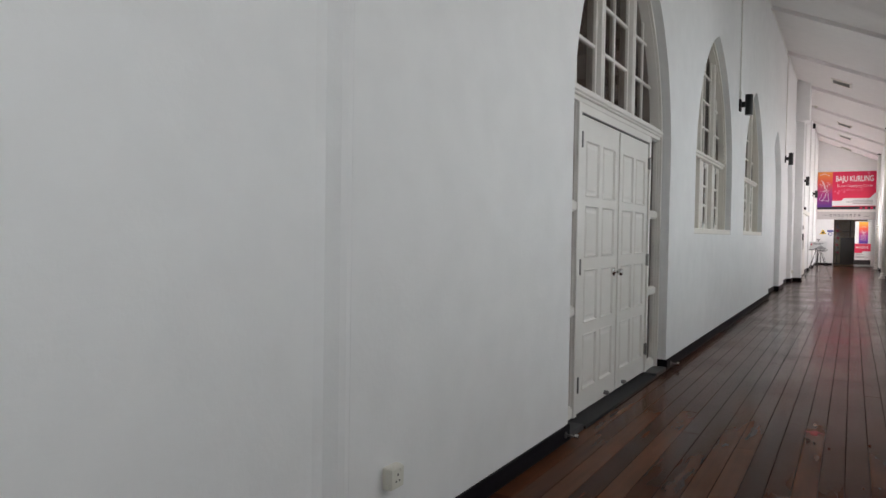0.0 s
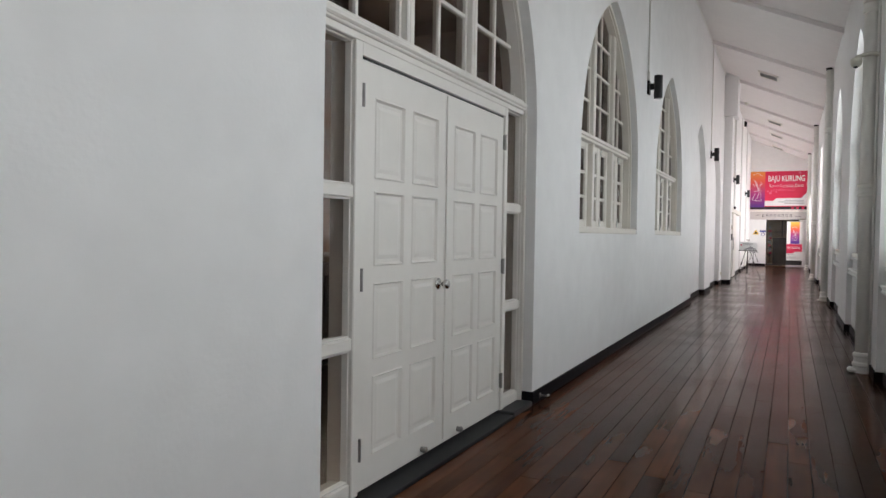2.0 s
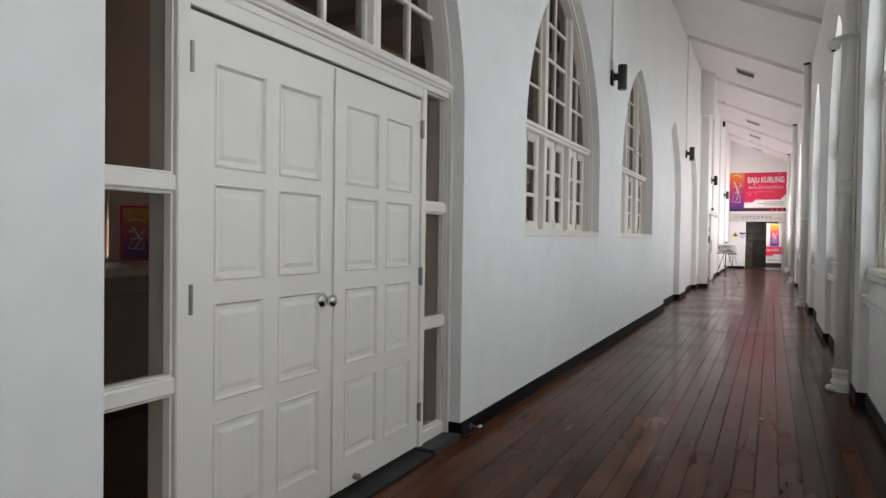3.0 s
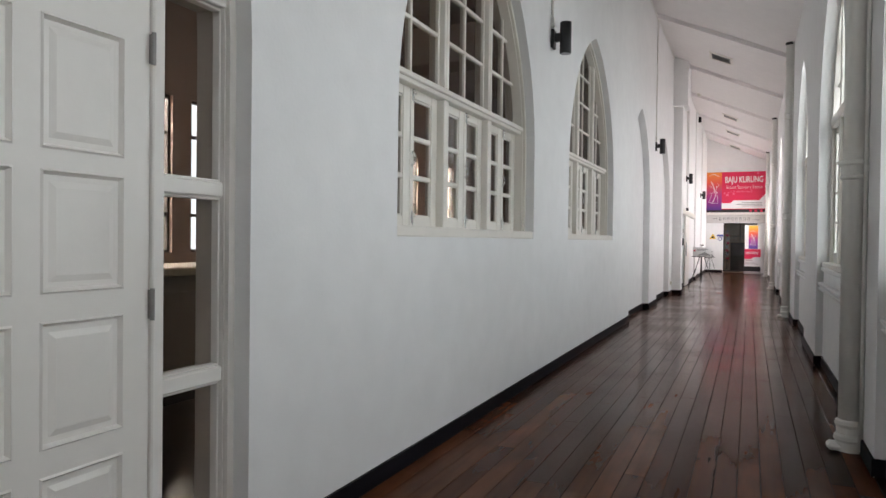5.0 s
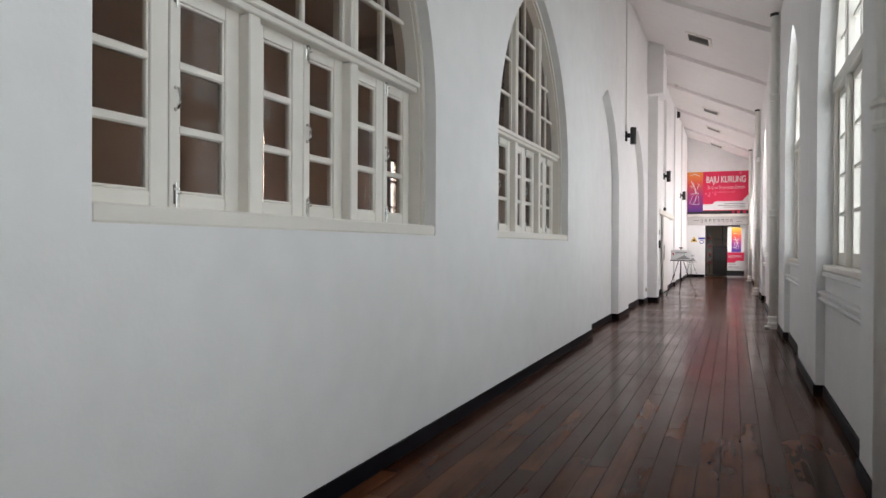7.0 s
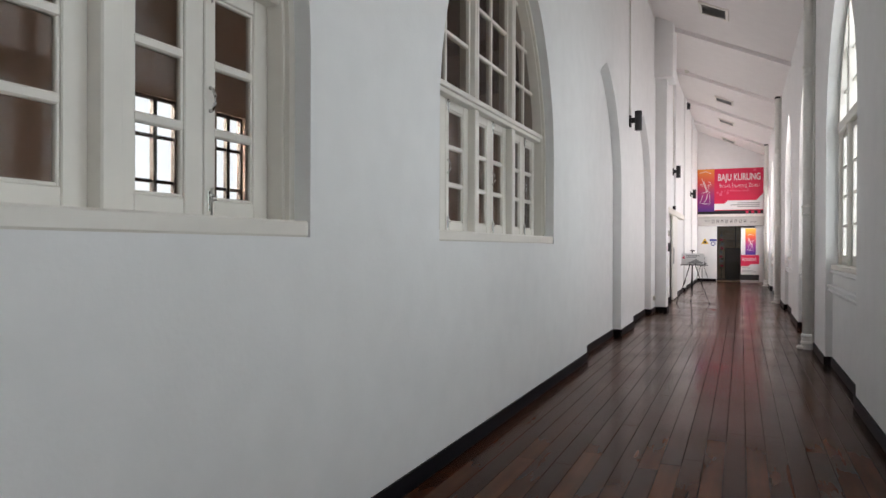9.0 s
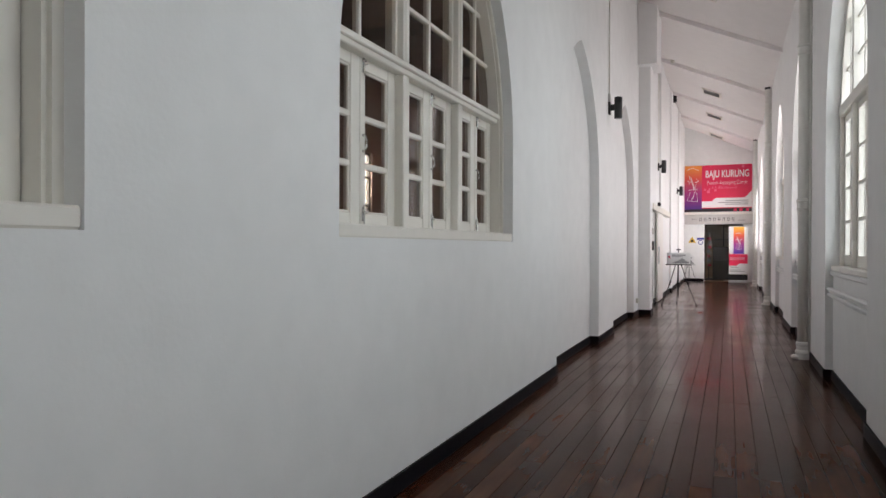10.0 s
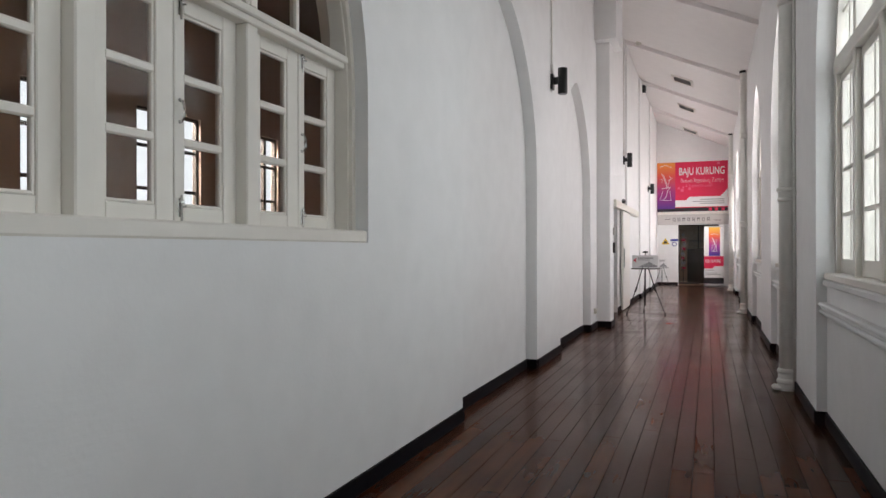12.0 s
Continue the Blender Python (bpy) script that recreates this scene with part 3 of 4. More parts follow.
def casement(win, y0, w, z0, z1, x, glass, paint, rows=3, hung_left=True, fittings=True):
    """One casement leaf: frame with bars, panes, a pull and a bolt."""
    sl, sr, rl, rt, bar = 0.088, 0.088, 0.062, 0.070, 0.017
    if hung_left:
        sr = 0.092
    else:
        sl = 0.055
    h = z1 - z0
    gap = 0.003

    def frame_mesh():
        bm = bmesh.new()
        box(bm, -0.045, 0, gap, sl, 0, h, bev=0.004)
        box(bm, -0.045, 0, w - sr, w - gap, 0, h, bev=0.004)
        box(bm, -0.043, -0.002, sl, w - sr, 0, rl, bev=0.004)
        box(bm, -0.043, -0.002, sl, w - sr, h - rt, h, bev=0.004)
        # moulded lip round the glass
        for a, b in ((sl, sl + 0.012), (w - sr - 0.012, w - sr)):
            box(bm, -0.03, -0.008, a, b, rl, h - rt, bev=0.003)
        ph = (h - rl - rt) / rows
        for i in range(rows + 1):
            zc = rl + i * ph
            if 0 < i < rows:
                box(bm, -0.034, -0.004, sl, w - sr, zc - bar, zc + bar, bev=0.006)
            else:
                s = 1 if i == 0 else -1
                box(bm, -0.03, -0.0095, sl, w - sr, min(zc, zc + s * 0.012), max(zc, zc + s * 0.012), bev=0.003)
        return bm

    leaf = part("casement", shared("casement_%d_%d_%d" % (round(w * 1000), round(h * 1000), hung_left), frame_mesh, paint), None, win, at=(x, y0, z0))
    ph = (h - rl - rt) / rows
    for i in range(rows):
        me = shared("pane_%d_%d_%d" % (round(w * 1000), round(ph * 1000), hung_left), lambda: B(-0.022, -0.018, sl, w - sr, 0, ph), glass)
        pane(me, leaf, None, at=(0, 0, rl + i * ph))
    if fittings:
        me = shared("pull", lambda: tube(bmesh.new(), [(0, 0, -0.042), (0.014, 0, -0.038), (0.024, 0, -0.013), (0.024, 0, 0.013), (0.014, 0, 0.038), (0, 0, 0.042)], [0.008, 0.005, 0.006, 0.006, 0.005, 0.008], 8), STEEL, True)
        part("pull_handle", me, None, leaf, "curved chrome pull handle", at=(0, 0.03, h * 0.485))

        def bolt_mesh():
            bm = B(0, 0.005, -0.010, 0.010, 0, 0.075, bev=0.002)
            tube(bm, [(0.010, 0, -0.018), (0.010, 0, 0.085)], 0.0045, 8)
            box(bm, 0.004, 0.018, -0.010, 0.010, 0.052, 0.064, bev=0.002)
            tube(bm, [(0.010, 0, 0.038), (0.020, 0.016, 0.043)], 0.004, 6)
            return bm
        for z, lab in ((0.02, ""), (h - 0.085, "")):
            part("bolt", shared("bolt", bolt_mesh, STEEL), None, leaf, "small chrome barrel bolt", at=(0, 0.028, z))
    return leaf


def west_window(name, arch):
    win = thing(name, "tall cream-painted pointed window, casements closed, brown glass", "window", (FX0, arch.c, 1.30), kind="structure")
    win.location = (0, 0, 0)
    f, mull, sill = 0.05, 0.078, 1.29
    part("window_frame", arch_ring(bmesh.new(), arch, FX1, FX0, 0.0, f, sill), WOODWHITE, win)
    part("frame_bead", arch_ring(bmesh.new(), arch, FX0 - 0.005, FX0 + 0.022, 0.0, 0.035, sill), WOODWHITE, win)
    a = arch.c - arch.w / 2
    part("window_sill", B(FX1, XL - 0.004, a + 0.002, a + arch.w - 0.002, sill, sill + 0.065, bev=0.008), WOODWHITE, win)
    zt0, zt1 = 2.225, 2.300
    bm = B(FX1, FX0 - 0.012, a + 0.03, a + arch.w - 0.03, zt0, zt1, bev=0.006)
    box(bm, FX0 - 0.02, FX0 + 0.006, a + 0.03, a + arch.w - 0.03, zt0 + 0.030, zt1 - 0.008, bev=0.006)
    part("transom", bm, WOODWHITE, win)
    centres = (-0.388, 0.466)
    for c in centres:
        bm = B(FX1, FX0 - 0.018, arch.c + c - mull / 2, arch.c + c + mull / 2, sill + 0.05, zt0, bev=0.006)
        part("mullion", bm, WOODWHITE, win)
    for y0, y1 in light_spans(arch, f, mull, centres):
        lw = y1 - y0
        for k in range(2):
            casement(win, y0 + k * (lw / 2 + 0.016), lw / 2 + (0.016 if k == 0 else -0.016), sill + 0.068, zt0 + 0.012, FX0 - 0.072, GLASS, WOODWHITE, 3, k == 0, k == 1)
    arched_lights(win, arch, zt1, (2.66, 3.00, 3.34), mull, f, centres, FX0, FX1, GLASS, WOODWHITE)
    return win


west_window("window_1", WIN[0])
west_window("window_2", WIN[1])

# the double door with side lights and an arched fanlight
door = thing("door_1", "closed white panelled double door with glazed side lights", "door", kind="structure")
a0, a1 = DOOR.c - DOOR.w / 2, DOOR.c + DOOR.w / 2
part("door_frame", arch_ring(bmesh.new(), DOOR, FX1, FX0, 0.0, 0.04, 0.002), DOORWHITE, door)
part("frame_bead", arch_ring(bmesh.new(), DOOR, FX0 - 0.005, FX0 + 0.022, 0.0, 0.034, 0.002), DOORWHITE, door)
D0, DM, D1 = 3.372, 4.29, 5.190
for y0, y1 in ((D0 - 0.062, D0 - 0.003), (D1 + 0.003, D1 + 0.055)):
    part("door_post", B(FX1, FX0 + 0.004, y0, y1, 0.0, 2.17, bev=0.005), DOORWHITE, door)
bm = B(FX1, FX0 + 0.002, D0 - 0.004, D1 + 0.004, 2.106, 2.172, bev=0.003)
box(bm, FX1, FX0 + 0.006, a0 + 0.03, a1 - 0.03, 2.168, 2.205, bev=0.004)
box(bm, FX1, FX0 + 0.022, a0 + 0.028, a1 - 0.028, 2.202, 2.222, bev=0.006)
box(bm, FX1, FX0 + 0.034, a0 + 0.025, a1 - 0.025, 2.219, 2.255, bev=0.009)
box(bm, FX1, FX0 + 0.012, a0 + 0.03, a1 - 0.03, 2.252, 2.275, bev=0.004)
part("transom", bm, DOORWHITE, door, "moulded transom rail")
for s0, s1 in ((a0 + 0.04, D0 - 0.062), (D1 + 0.055, a1 - 0.04)):
    side = part("side_light", B(FX1 + 0.02, FX0 - 0.006, s0, s1, 0.002, 0.075, bev=0.005), DOORWHITE, door, "narrow glazed side light")
    for z0, z1 in ((0.708, 0.768), (1.43, 1.490)):
        part("rail", B(FX1 + 0.02, FX0 - 0.004, s0 - 0.004, s1 + 0.004, z0, z1, bev=0.006), DOORWHITE, side)
    for z0, z1 in ((0.075, 0.708), (0.768, 1.43), (1.490, 2.168)):
        pane(B(FX0 - 0.060, FX0 - 0.056, s0, s1, z0, z1), side, GLASS)
        bm = bmesh.new()
        for b0, b1 in ((s0, s0 + 0.008), (s1 - 0.008, s1)):
            box(bm, FX0 - 0.056, FX0 - 0.018, b0, b1, z0, z1, bev=0.003)
        box(bm, FX0 - 0.056, FX0 - 0.018, s0, s1, z0, z0 + 0.010, bev=0.003)
        box(bm, FX0 - 0.056, FX0 - 0.018, s0, s1, z1 - 0.010, z1, bev=0.003)
        part("glazing_bead", bm, DOORWHITE, side)
arched_lights(door, DOOR, 2.272, (2.66, 3.02, 3.36), 0.075, 0.05, (-0.40, 0.43), FX0, FX1, GLASS, DOORWHITE)

PROWS = ((0.16, 0.555), (0.635, 1.018), (1.10, 1.472), (1.532, 1.930))


def raised_panel(bm, x, y0, y1, z0, z1):
    """A sunk moulding with a raised field inside it."""
    rings = []
    for inset, depth in ((0.0, 0.0), (0.006, 0.006), (0.016, -0.010), (0.034, -0.010), (0.054, -0.003)):
        rings.append([bm.verts.new((x + depth, y, z)) for y, z in ((y0 + inset, z0 + inset), (y1 - inset, z0 + inset), (y1 - inset, z1 - inset), (y0 + inset, z1 - inset))])
    for r, q in zip(rings, rings[1:]):
        for i in range(4):
            j = (i + 1) % 4
            bm.faces.new((r[i], r[j], q[j], q[i]))
    bm.faces.new(rings[-1])
    return bm


# black strip that stands in for the rebate's shadow under the transom
part("gap_shade_strip", B(-1.605, -1.562, D0, D1, 2.0965, 2.1055), BLACKMETAL, door, "thin black strip standing in for the shade over the door leaves")
XD = -1.562                        # face of the door leaves
for y0, y1, cols in ((D0, DM - 0.002, ((3.502, 3.796), (3.880, 4.186))), (DM + 0.002, D1, ((4.398, 4.708), (4.790, 5.086)))):
    bm = bmesh.new()
    zs = [0.008] + [z for r in PROWS for z in r] + [2.094]
    for i in range(0, len(zs), 2):
        box(bm, XD - 0.038, XD, y0, y1, zs[i], zs[i + 1])
    ys = [y0] + [y for c in cols for y in c] + [y1]
    for z0, z1 in PROWS:
        for i in range(0, len(ys), 2):
            box(bm, XD - 0.038, XD, ys[i], ys[i + 1], z0, z1)
    leaf = part("door_leaf", bm, DOORWHITE, door)
    for z0, z1 in PROWS:
        for c0, c1 in cols:
            part("panel", raised_panel(bmesh.new(), XD, c0, c1, z0, z1), DOORWHITE, leaf)
    hy = y0 if y0 < 4 else y1
    for z in (0.22, 1.04, 1.92):
        bm = bmesh.new()
        tube(bm, [(FX0 + 0.006, hy, z - 0.055), (FX0 + 0.006, hy, z + 0.055)], 0.008, 10)
        box(bm, XD, FX0 + 0.006, hy - 0.004, hy + 0.004, z - 0.05, z + 0.05)
        part("hinge", bm, HINGE, leaf, "worn steel butt hinge")
    if y0 < 4:
        bm = lathe(bmesh.new(), ((0.034, 0.0), (0.034, 0.006), (0.022, 0.012), (0.012, 0.016), (0.012, 0.036), (0.024, 0.042), (0.029, 0.055), (0.026, 0.068), (0.012, 0.073)), (XD, DM - 0.085, 0.972), "X", 24)
        part("knob", bm, STEEL, leaf, "round polished steel door knob", smooth=True)
    bm = lathe(bmesh.new(), ((0.016, 0.0), (0.016, 0.02), (0.019, 0.028), (0.014, 0.036), (0.004, 0.038)), (XD, 4.03 if y0 < 4 else 4.50, 0.042), "X", 12)
    part("door_stop", bm, HINGE, leaf, "small round door stop")
bm = B(XD, XD + 0.012, DM - 0.004, DM + 0.014, 0.03, 2.085, bev=0.003)
part("meeting_bead", bm, DOORWHITE, door)

# stone threshold
bm = B(-1.66, -1.43, a0 + 0.29, a1 - 0.41, -0.06, -0.012, bev=0.005)
tagged(part("threshold", bm, STONE), "worn dark slate threshold under the door", "threshold", kind="structure")
bm = B(-1.70, -1.44, a1 - 0.40, a1 - 0.002, -0.06, 0.004, bev=0.006)
box(bm, -1.70, -1.44, a0 + 0.002, a0 + 0.28, -0.06, 0.004, bev=0.006)
tagged(part("threshold_slab", bm, GREYSTONE), "grey stone slab at the door jamb", "threshold", kind="structure")

# ---- windows in the east wall ----


def east_window(name, arch):
    win = thing(name, "white-framed pointed window, daylight behind clear panes", "window", kind="structure")
    x0, x1, f, mull = XR + 0.12, XR + 0.22, 0.065, 0.07
    part("window_frame", arch_ring(bmesh.new(), arch, x0, x1, 0.0, f, RSILL), WOODWHITE, win)
    a = arch.c - arch.w / 2
    part("window_sill", B(XR + DADO - 0.02, x1, a + 0.002, a + arch.w - 0.002, RSILL, RSILL + 0.05, bev=0.008), WOODWHITE, win)
    bm = bmesh.new()
    for k, (z0, z1, out) in enumerate(((0.985, 1.028, 0.030), (0.838, 0.866, 0.060), (0.812, 0.839, 0.042), (0.786, 0.813, 0.054), (0.762, 0.787, 0.024))):
        box(bm, XR + DADO + 0.002 - out, XR + DADO + 0.002, a + 0.002, a + arch.w - 0.002, z0, z1, bev=0.008)
    part("apron_moulding", bm, PLASTER, win, "stepped plaster moulding below the sill")
    zt0, zt1 = 2.50, 2.60
    part("transom", B(x0 - 0.012, x1, a + 0.03, a + arch.w - 0.03, zt0, zt1, bev=0.006), WOODWHITE, win)
    inner = arch.w - 2 * f
    lw = (inner - 2 * mull) / 3
    for i in range(2):
        y0 = a + f + lw + i * (lw + mull)
        part("mullion", B(x0 - 0.008, x1, y0, y0 + mull, RSILL + 0.05, zt0, bev=0.006), WOODWHITE, win)
    for i in range(3):
        y0 = a + f + i * (lw + mull)
        h = zt0 - 0.004 - (RSILL + 0.052)

        def leaf_mesh():
            bm = bmesh.new()
            for e0, e1 in ((0.003, 0.055), (lw - 0.055, lw - 0.003)):
                box(bm, 0, 0.04, e0, e1, 0, h, bev=0.004)
            box(bm, 0.002, 0.038, 0.055, lw - 0.055, 0, 0.10, bev=0.004)
            box(bm, 0.002, 0.038, 0.055, lw - 0.055, h - 0.06, h, bev=0.004)
            ph = (h - 0.16) / 4
            for k in range(1, 4):
                box(bm, 0.006, 0.034, 0.055, lw - 0.055, 0.10 + k * ph - 0.014, 0.10 + k * ph + 0.014, bev=0.004)
            box(bm, 0.006, 0.034, lw / 2 - 0.012, lw / 2 + 0.012, 0.1, h - 0.06, bev=0.004)
            return bm
        leaf = part("casement", shared("east_casement", leaf_mesh, WOODWHITE), None, win, at=(x0 + 0.03, y0, RSILL + 0.052))
        pane(shared("east_pane", lambda: B(0.018, 0.022, 0.055, lw - 0.055, 0.1, h - 0.06), CLEAR), leaf, None)
    # upper lights
    for i in range(2):
        y0 = a + f + lw + i * (lw + mull)
        part("mullion", B(x0 - 0.004, x1, y0, y0 + mull, zt1, max(arch.top(y0, f), arch.top(y0 + mull, f)) + 0.02, bev=0.006), WOODWHITE, win)
    for i in range(3):
        y0 = a + f + i * (lw + mull)
        mid = y0 + lw / 2
        part("glazing_bar", B(x0 + 0.03, x0 + 0.06, mid - 0.012, mid + 0.012, zt1, arch.top(mid, f) + 0.02, bev=0.004), WOODWHITE, win)
        for z in (2.92, 3.24, 3.56):
            hh = arch.half(z, f)
            p, q = max(y0, arch.c - hh - 0.02), min(y0 + lw, arch.c + hh + 0.02)
            if q - p > 0.05:
                part("glazing_bar", B(x0 + 0.032, x0 + 0.058, p, q, z - 0.012, z + 0.012, bev=0.004), WOODWHITE, win)
        bm = clip_pane(arch, f, y0, y0 + lw, zt1, arch.apex(f), x0 + 0.043, x0 + 0.047)
        if bm:
            pane(bm, win, CLEAR)
    return win


for i, arch in enumerate(RARCH):
    east_window("window_%d" % (i + 3), arch)


# ---- fittings of the corridor ----
def wall_lamp(y, z):
    lamp = thing("wall_lamp", "black cylindrical up-and-down wall lamp on a bracket", "wall lamp", (XL, y, z), "lamps along the wall")
    part("back_plate", B(0.0, 0.03, -0.05, 0.05, -0.09, 0.09, bev=0.006), BLACKMETAL, lamp)
    part("arm", B(0.03, 0.10, -0.025, 0.025, -0.03, 0.05, bev=0.006), BLACKMETAL, lamp)
    bm = lathe(bmesh.new(), ((0.052, -0.150), (0.055, -0.145), (0.055, 0.145), (0.052, 0.150)), (0.135, 0, 0.0), "Z", 24)
    part("barrel", bm, BLACKMETAL, lamp, smooth=True)
    part("lens", lathe(bmesh.new(), ((0.044, -0.154), (0.046, -0.1505)), (0.135, 0, 0), "Z", 20), GREYPRINT, lamp)
    return lamp


LAMPS = ((9.97, 3.23), (18.03, 3.22), (25.4, 3.19), (31.9, 3.10))
lamp0 = wall_lamp(*LAMPS[0])
for y, z in LAMPS[1:]:
    copy_thing(lamp0, pose(XL, y, z))
for (y, z), top in zip(LAMPS[:3], (5.84, 5.84, 5.84)):
    c = thing("conduit", "thin white surface conduit running up to the ceiling", "conduit", (XL, y, z), "conduits along the wall")
    part("tube", tube(bmesh.new(), [(0.014, -0.03, 0.20), (0.014, -0.03, top - z)], 0.011, 8), PIPEWHITE, c, smooth=True)
    part("junction_box", B(0, 0.035, -0.055, -0.005, 0.10, 0.20, bev=0.004), PIPEWHITE, c)
c = thing("conduit", "thin white conduit along the top of the wall", "conduit", (0, 0, 0), "conduits along the wall")
part("tube", tube(bmesh.new(), [(XL + 0.02, 0.0, 5.80), (XL + 0.02, 21.38, 5.80)], 0.012, 8), PIPEWHITE, c, smooth=True)


PX = XR - 0.062


def downpipe(y):
    p = thing("downpipe", "white-painted iron downpipe with collars, standing on the floor", "pipe", (PX, y, FZ), "downpipes along the wall")
    top = ceil_z(PX) - 0.005 - FZ
    part("pipe", tube(bmesh.new(), [(0, 0, 0.02), (0, 0, top)], 0.069, 24), PIPEWHITE, p, smooth=True)
    for z in (1.78, 3.56):
        bm = lathe(bmesh.new(), ((0.070, -0.07), (0.081, -0.06), (0.085, -0.045), (0.077, -0.03), (0.077, 0.02), (0.088, 0.03), (0.088, 0.05), (0.074, 0.06), (0.070, 0.065)), (0, 0, z), "Z", 24)
        box(bm, 0.045, 0.07, -0.11, 0.11, z - 0.02, z + 0.02, bev=0.004)
        part("collar", bm, PIPEWHITE, p, smooth=False)
    bm = lathe(bmesh.new(), ((0.072, 0.20), (0.084, 0.19), (0.088, 0.17), (0.079, 0.15), (0.077, 0.11), (0.090, 0.095), (0.094, 0.075), (0.083, 0.06), (0.080, 0.0)), (0, 0, 0), "Z", 24)
    part("shoe", bm, PIPEWHITE, p, "moulded iron pipe shoe")
    bm = B(-0.13, 0.0, -0.06, 0.06, 0.0, 0.045, bev=0.018)
    part("spout", bm, PIPEWHITE, p, "chipped outlet spout at the floor")
    part("ceiling_gap", lathe(bmesh.new(), ((0.071, top - 0.045), (0.078, top - 0.04), (0.082, top - 0.002), (0.071, top)), (0, 0, 0), "Z", 20), GREYSTONE, p, "dark broken plaster where the pipe enters the ceiling")
    part("cable", tube(bmesh.new(), [(0.048, -0.088, 0.02), (0.048, -0.088, top)], 0.012, 8), PIPEWHITE, p, "thin conduit beside the pipe", smooth=True)
    return p


pipe0 = downpipe(8.45)
for y in (17.0, 25.0, 33.0):
    copy_thing(pipe0, pose(PX, y, FZ))

cctv = thing("security_camera", "small beige dome camera on a wall bracket", "camera", (0.905, 8.36, 2.98))
part("bracket", tube(bmesh.new(), [(0.085, 0, 0.06), (0.03, 0, 0.075), (-0.05, 0, 0.06), (-0.10, 0, 0.03)], (0.022, 0.02, 0.02, 0.03), 10), PLASTIC, cctv, smooth=True)
part("dome", lathe(bmesh.new(), ((0.012, -0.055), (0.035, -0.045), (0.048, -0.02), (0.052, 0.005), (0.05, 0.03), (0.02, 0.042)), (-0.10, 0, 0.0), "Z", 20), PLASTIC, cctv, smooth=True)
part("lens", lathe(bmesh.new(), ((0.01, -0.060), (0.02, -0.052), (0.02, -0.045)), (-0.105, -0.012, 0.0), "Z", 14), BLACKMETAL, cctv)


def socket(name, y, z, w, label):
    s = thing(name, label, "socket", (XL, y, z))
    part("back_box", B(0, 0.034, -w / 2, w / 2, -0.043, 0.043, bev=0.004), PLASTIC, s)
    part("face_plate", B(0.034, 0.044, -w / 2 + 0.001, w / 2 - 0.001, -0.042, 0.042, bev=0.005), PLASTIC, s)
    for dy, dz, hw, hh in ((0, 0.012, 0.003, 0.005), (-0.011, -0.012, 0.004, 0.003), (0.011, -0.012, 0.004, 0.003)):
        part("slot", B(0.0435, 0.0448, dy - hw, dy + hw, dz - hh, dz + hh), INK, s)
    part("rocker_switch", B(0.044, 0.047, 0.012, 0.026, 0.022, 0.036, bev=0.001), PLASTIC, s)
    return s


socket("wall_socket", 0.985, 0.325, 0.088, "ivory plastic wall socket low on the white wall")
socket("wall_socket", 21.25, 0.26, 0.088, "small ivory wall socket above the skirting")


def vent(y):
    v = thing("ceiling_vent", "rectangular white ceiling vent with dark louvres", "vent", (-0.3, y, ceil_z(-0.3) - 0.001), "ceiling vents")
    v.rotation_euler = (0, math.atan(SLOPE), 0)
    bm = bmesh.new()
    for a in ((-0.26, 0.26, -0.30, -0.25), (-0.26, 0.26, 0.25, 0.30), (-0.26, -0.21, -0.25, 0.25), (0.21, 0.26, -0.25, 0.25)):
        box(bm, *a, -0.03, 0.0, bev=0.004)
    part("frame", bm, WOODWHITE, v)
    part("backing", B(-0.21, 0.21, -0.25, 0.25, -0.006, -0.002), GREYLOUVRE, v)
    me = shared("louvre", lambda: prism(bmesh.new(), [(-0.02, -0.024), (-0.016, -0.024), (0.02, -0.006), (0.016, -0.006)], -0.21, 0.21), GREYLOUVRE)
    for k in range(9):
        part("slat", me, None, v, at=(0, -0.22 + k * 0.055, 0))
    return v


vent0 = vent(19.85)
for y in (27.7, 31.2, 35.3):
    copy_thing(vent0, pose(-0.3, y, ceil_z(-0.3) - 0.001, 0, math.degrees(math.atan(SLOPE)), 0))
det = thing("smoke_detector", "small round white smoke detector on the ceiling", "detector", (-1.12, 25.4, ceil_z(-1.12)))
part("body", lathe(bmesh.new(), ((0.02, -0.07), (0.045, -0.055), (0.06, -0.03), (0.06, 0.02)), (0, 0, 0), "Z", 16), PLASTIC, det, smooth=True)
spot = thing("ceiling_spot", "small black spot fixed under the ceiling edge", "spotlight", (XL, 29.6, 5.66))
part("body", B(0.0, 0.14, -0.09, 0.09, -0.10, 0.10, bev=0.02), BLACKMETAL, spot)
part("bracket", B(-0.01, 0.02, -0.03, 0.03, -0.16, 0.16, bev=0.004), BLACKMETAL, spot)

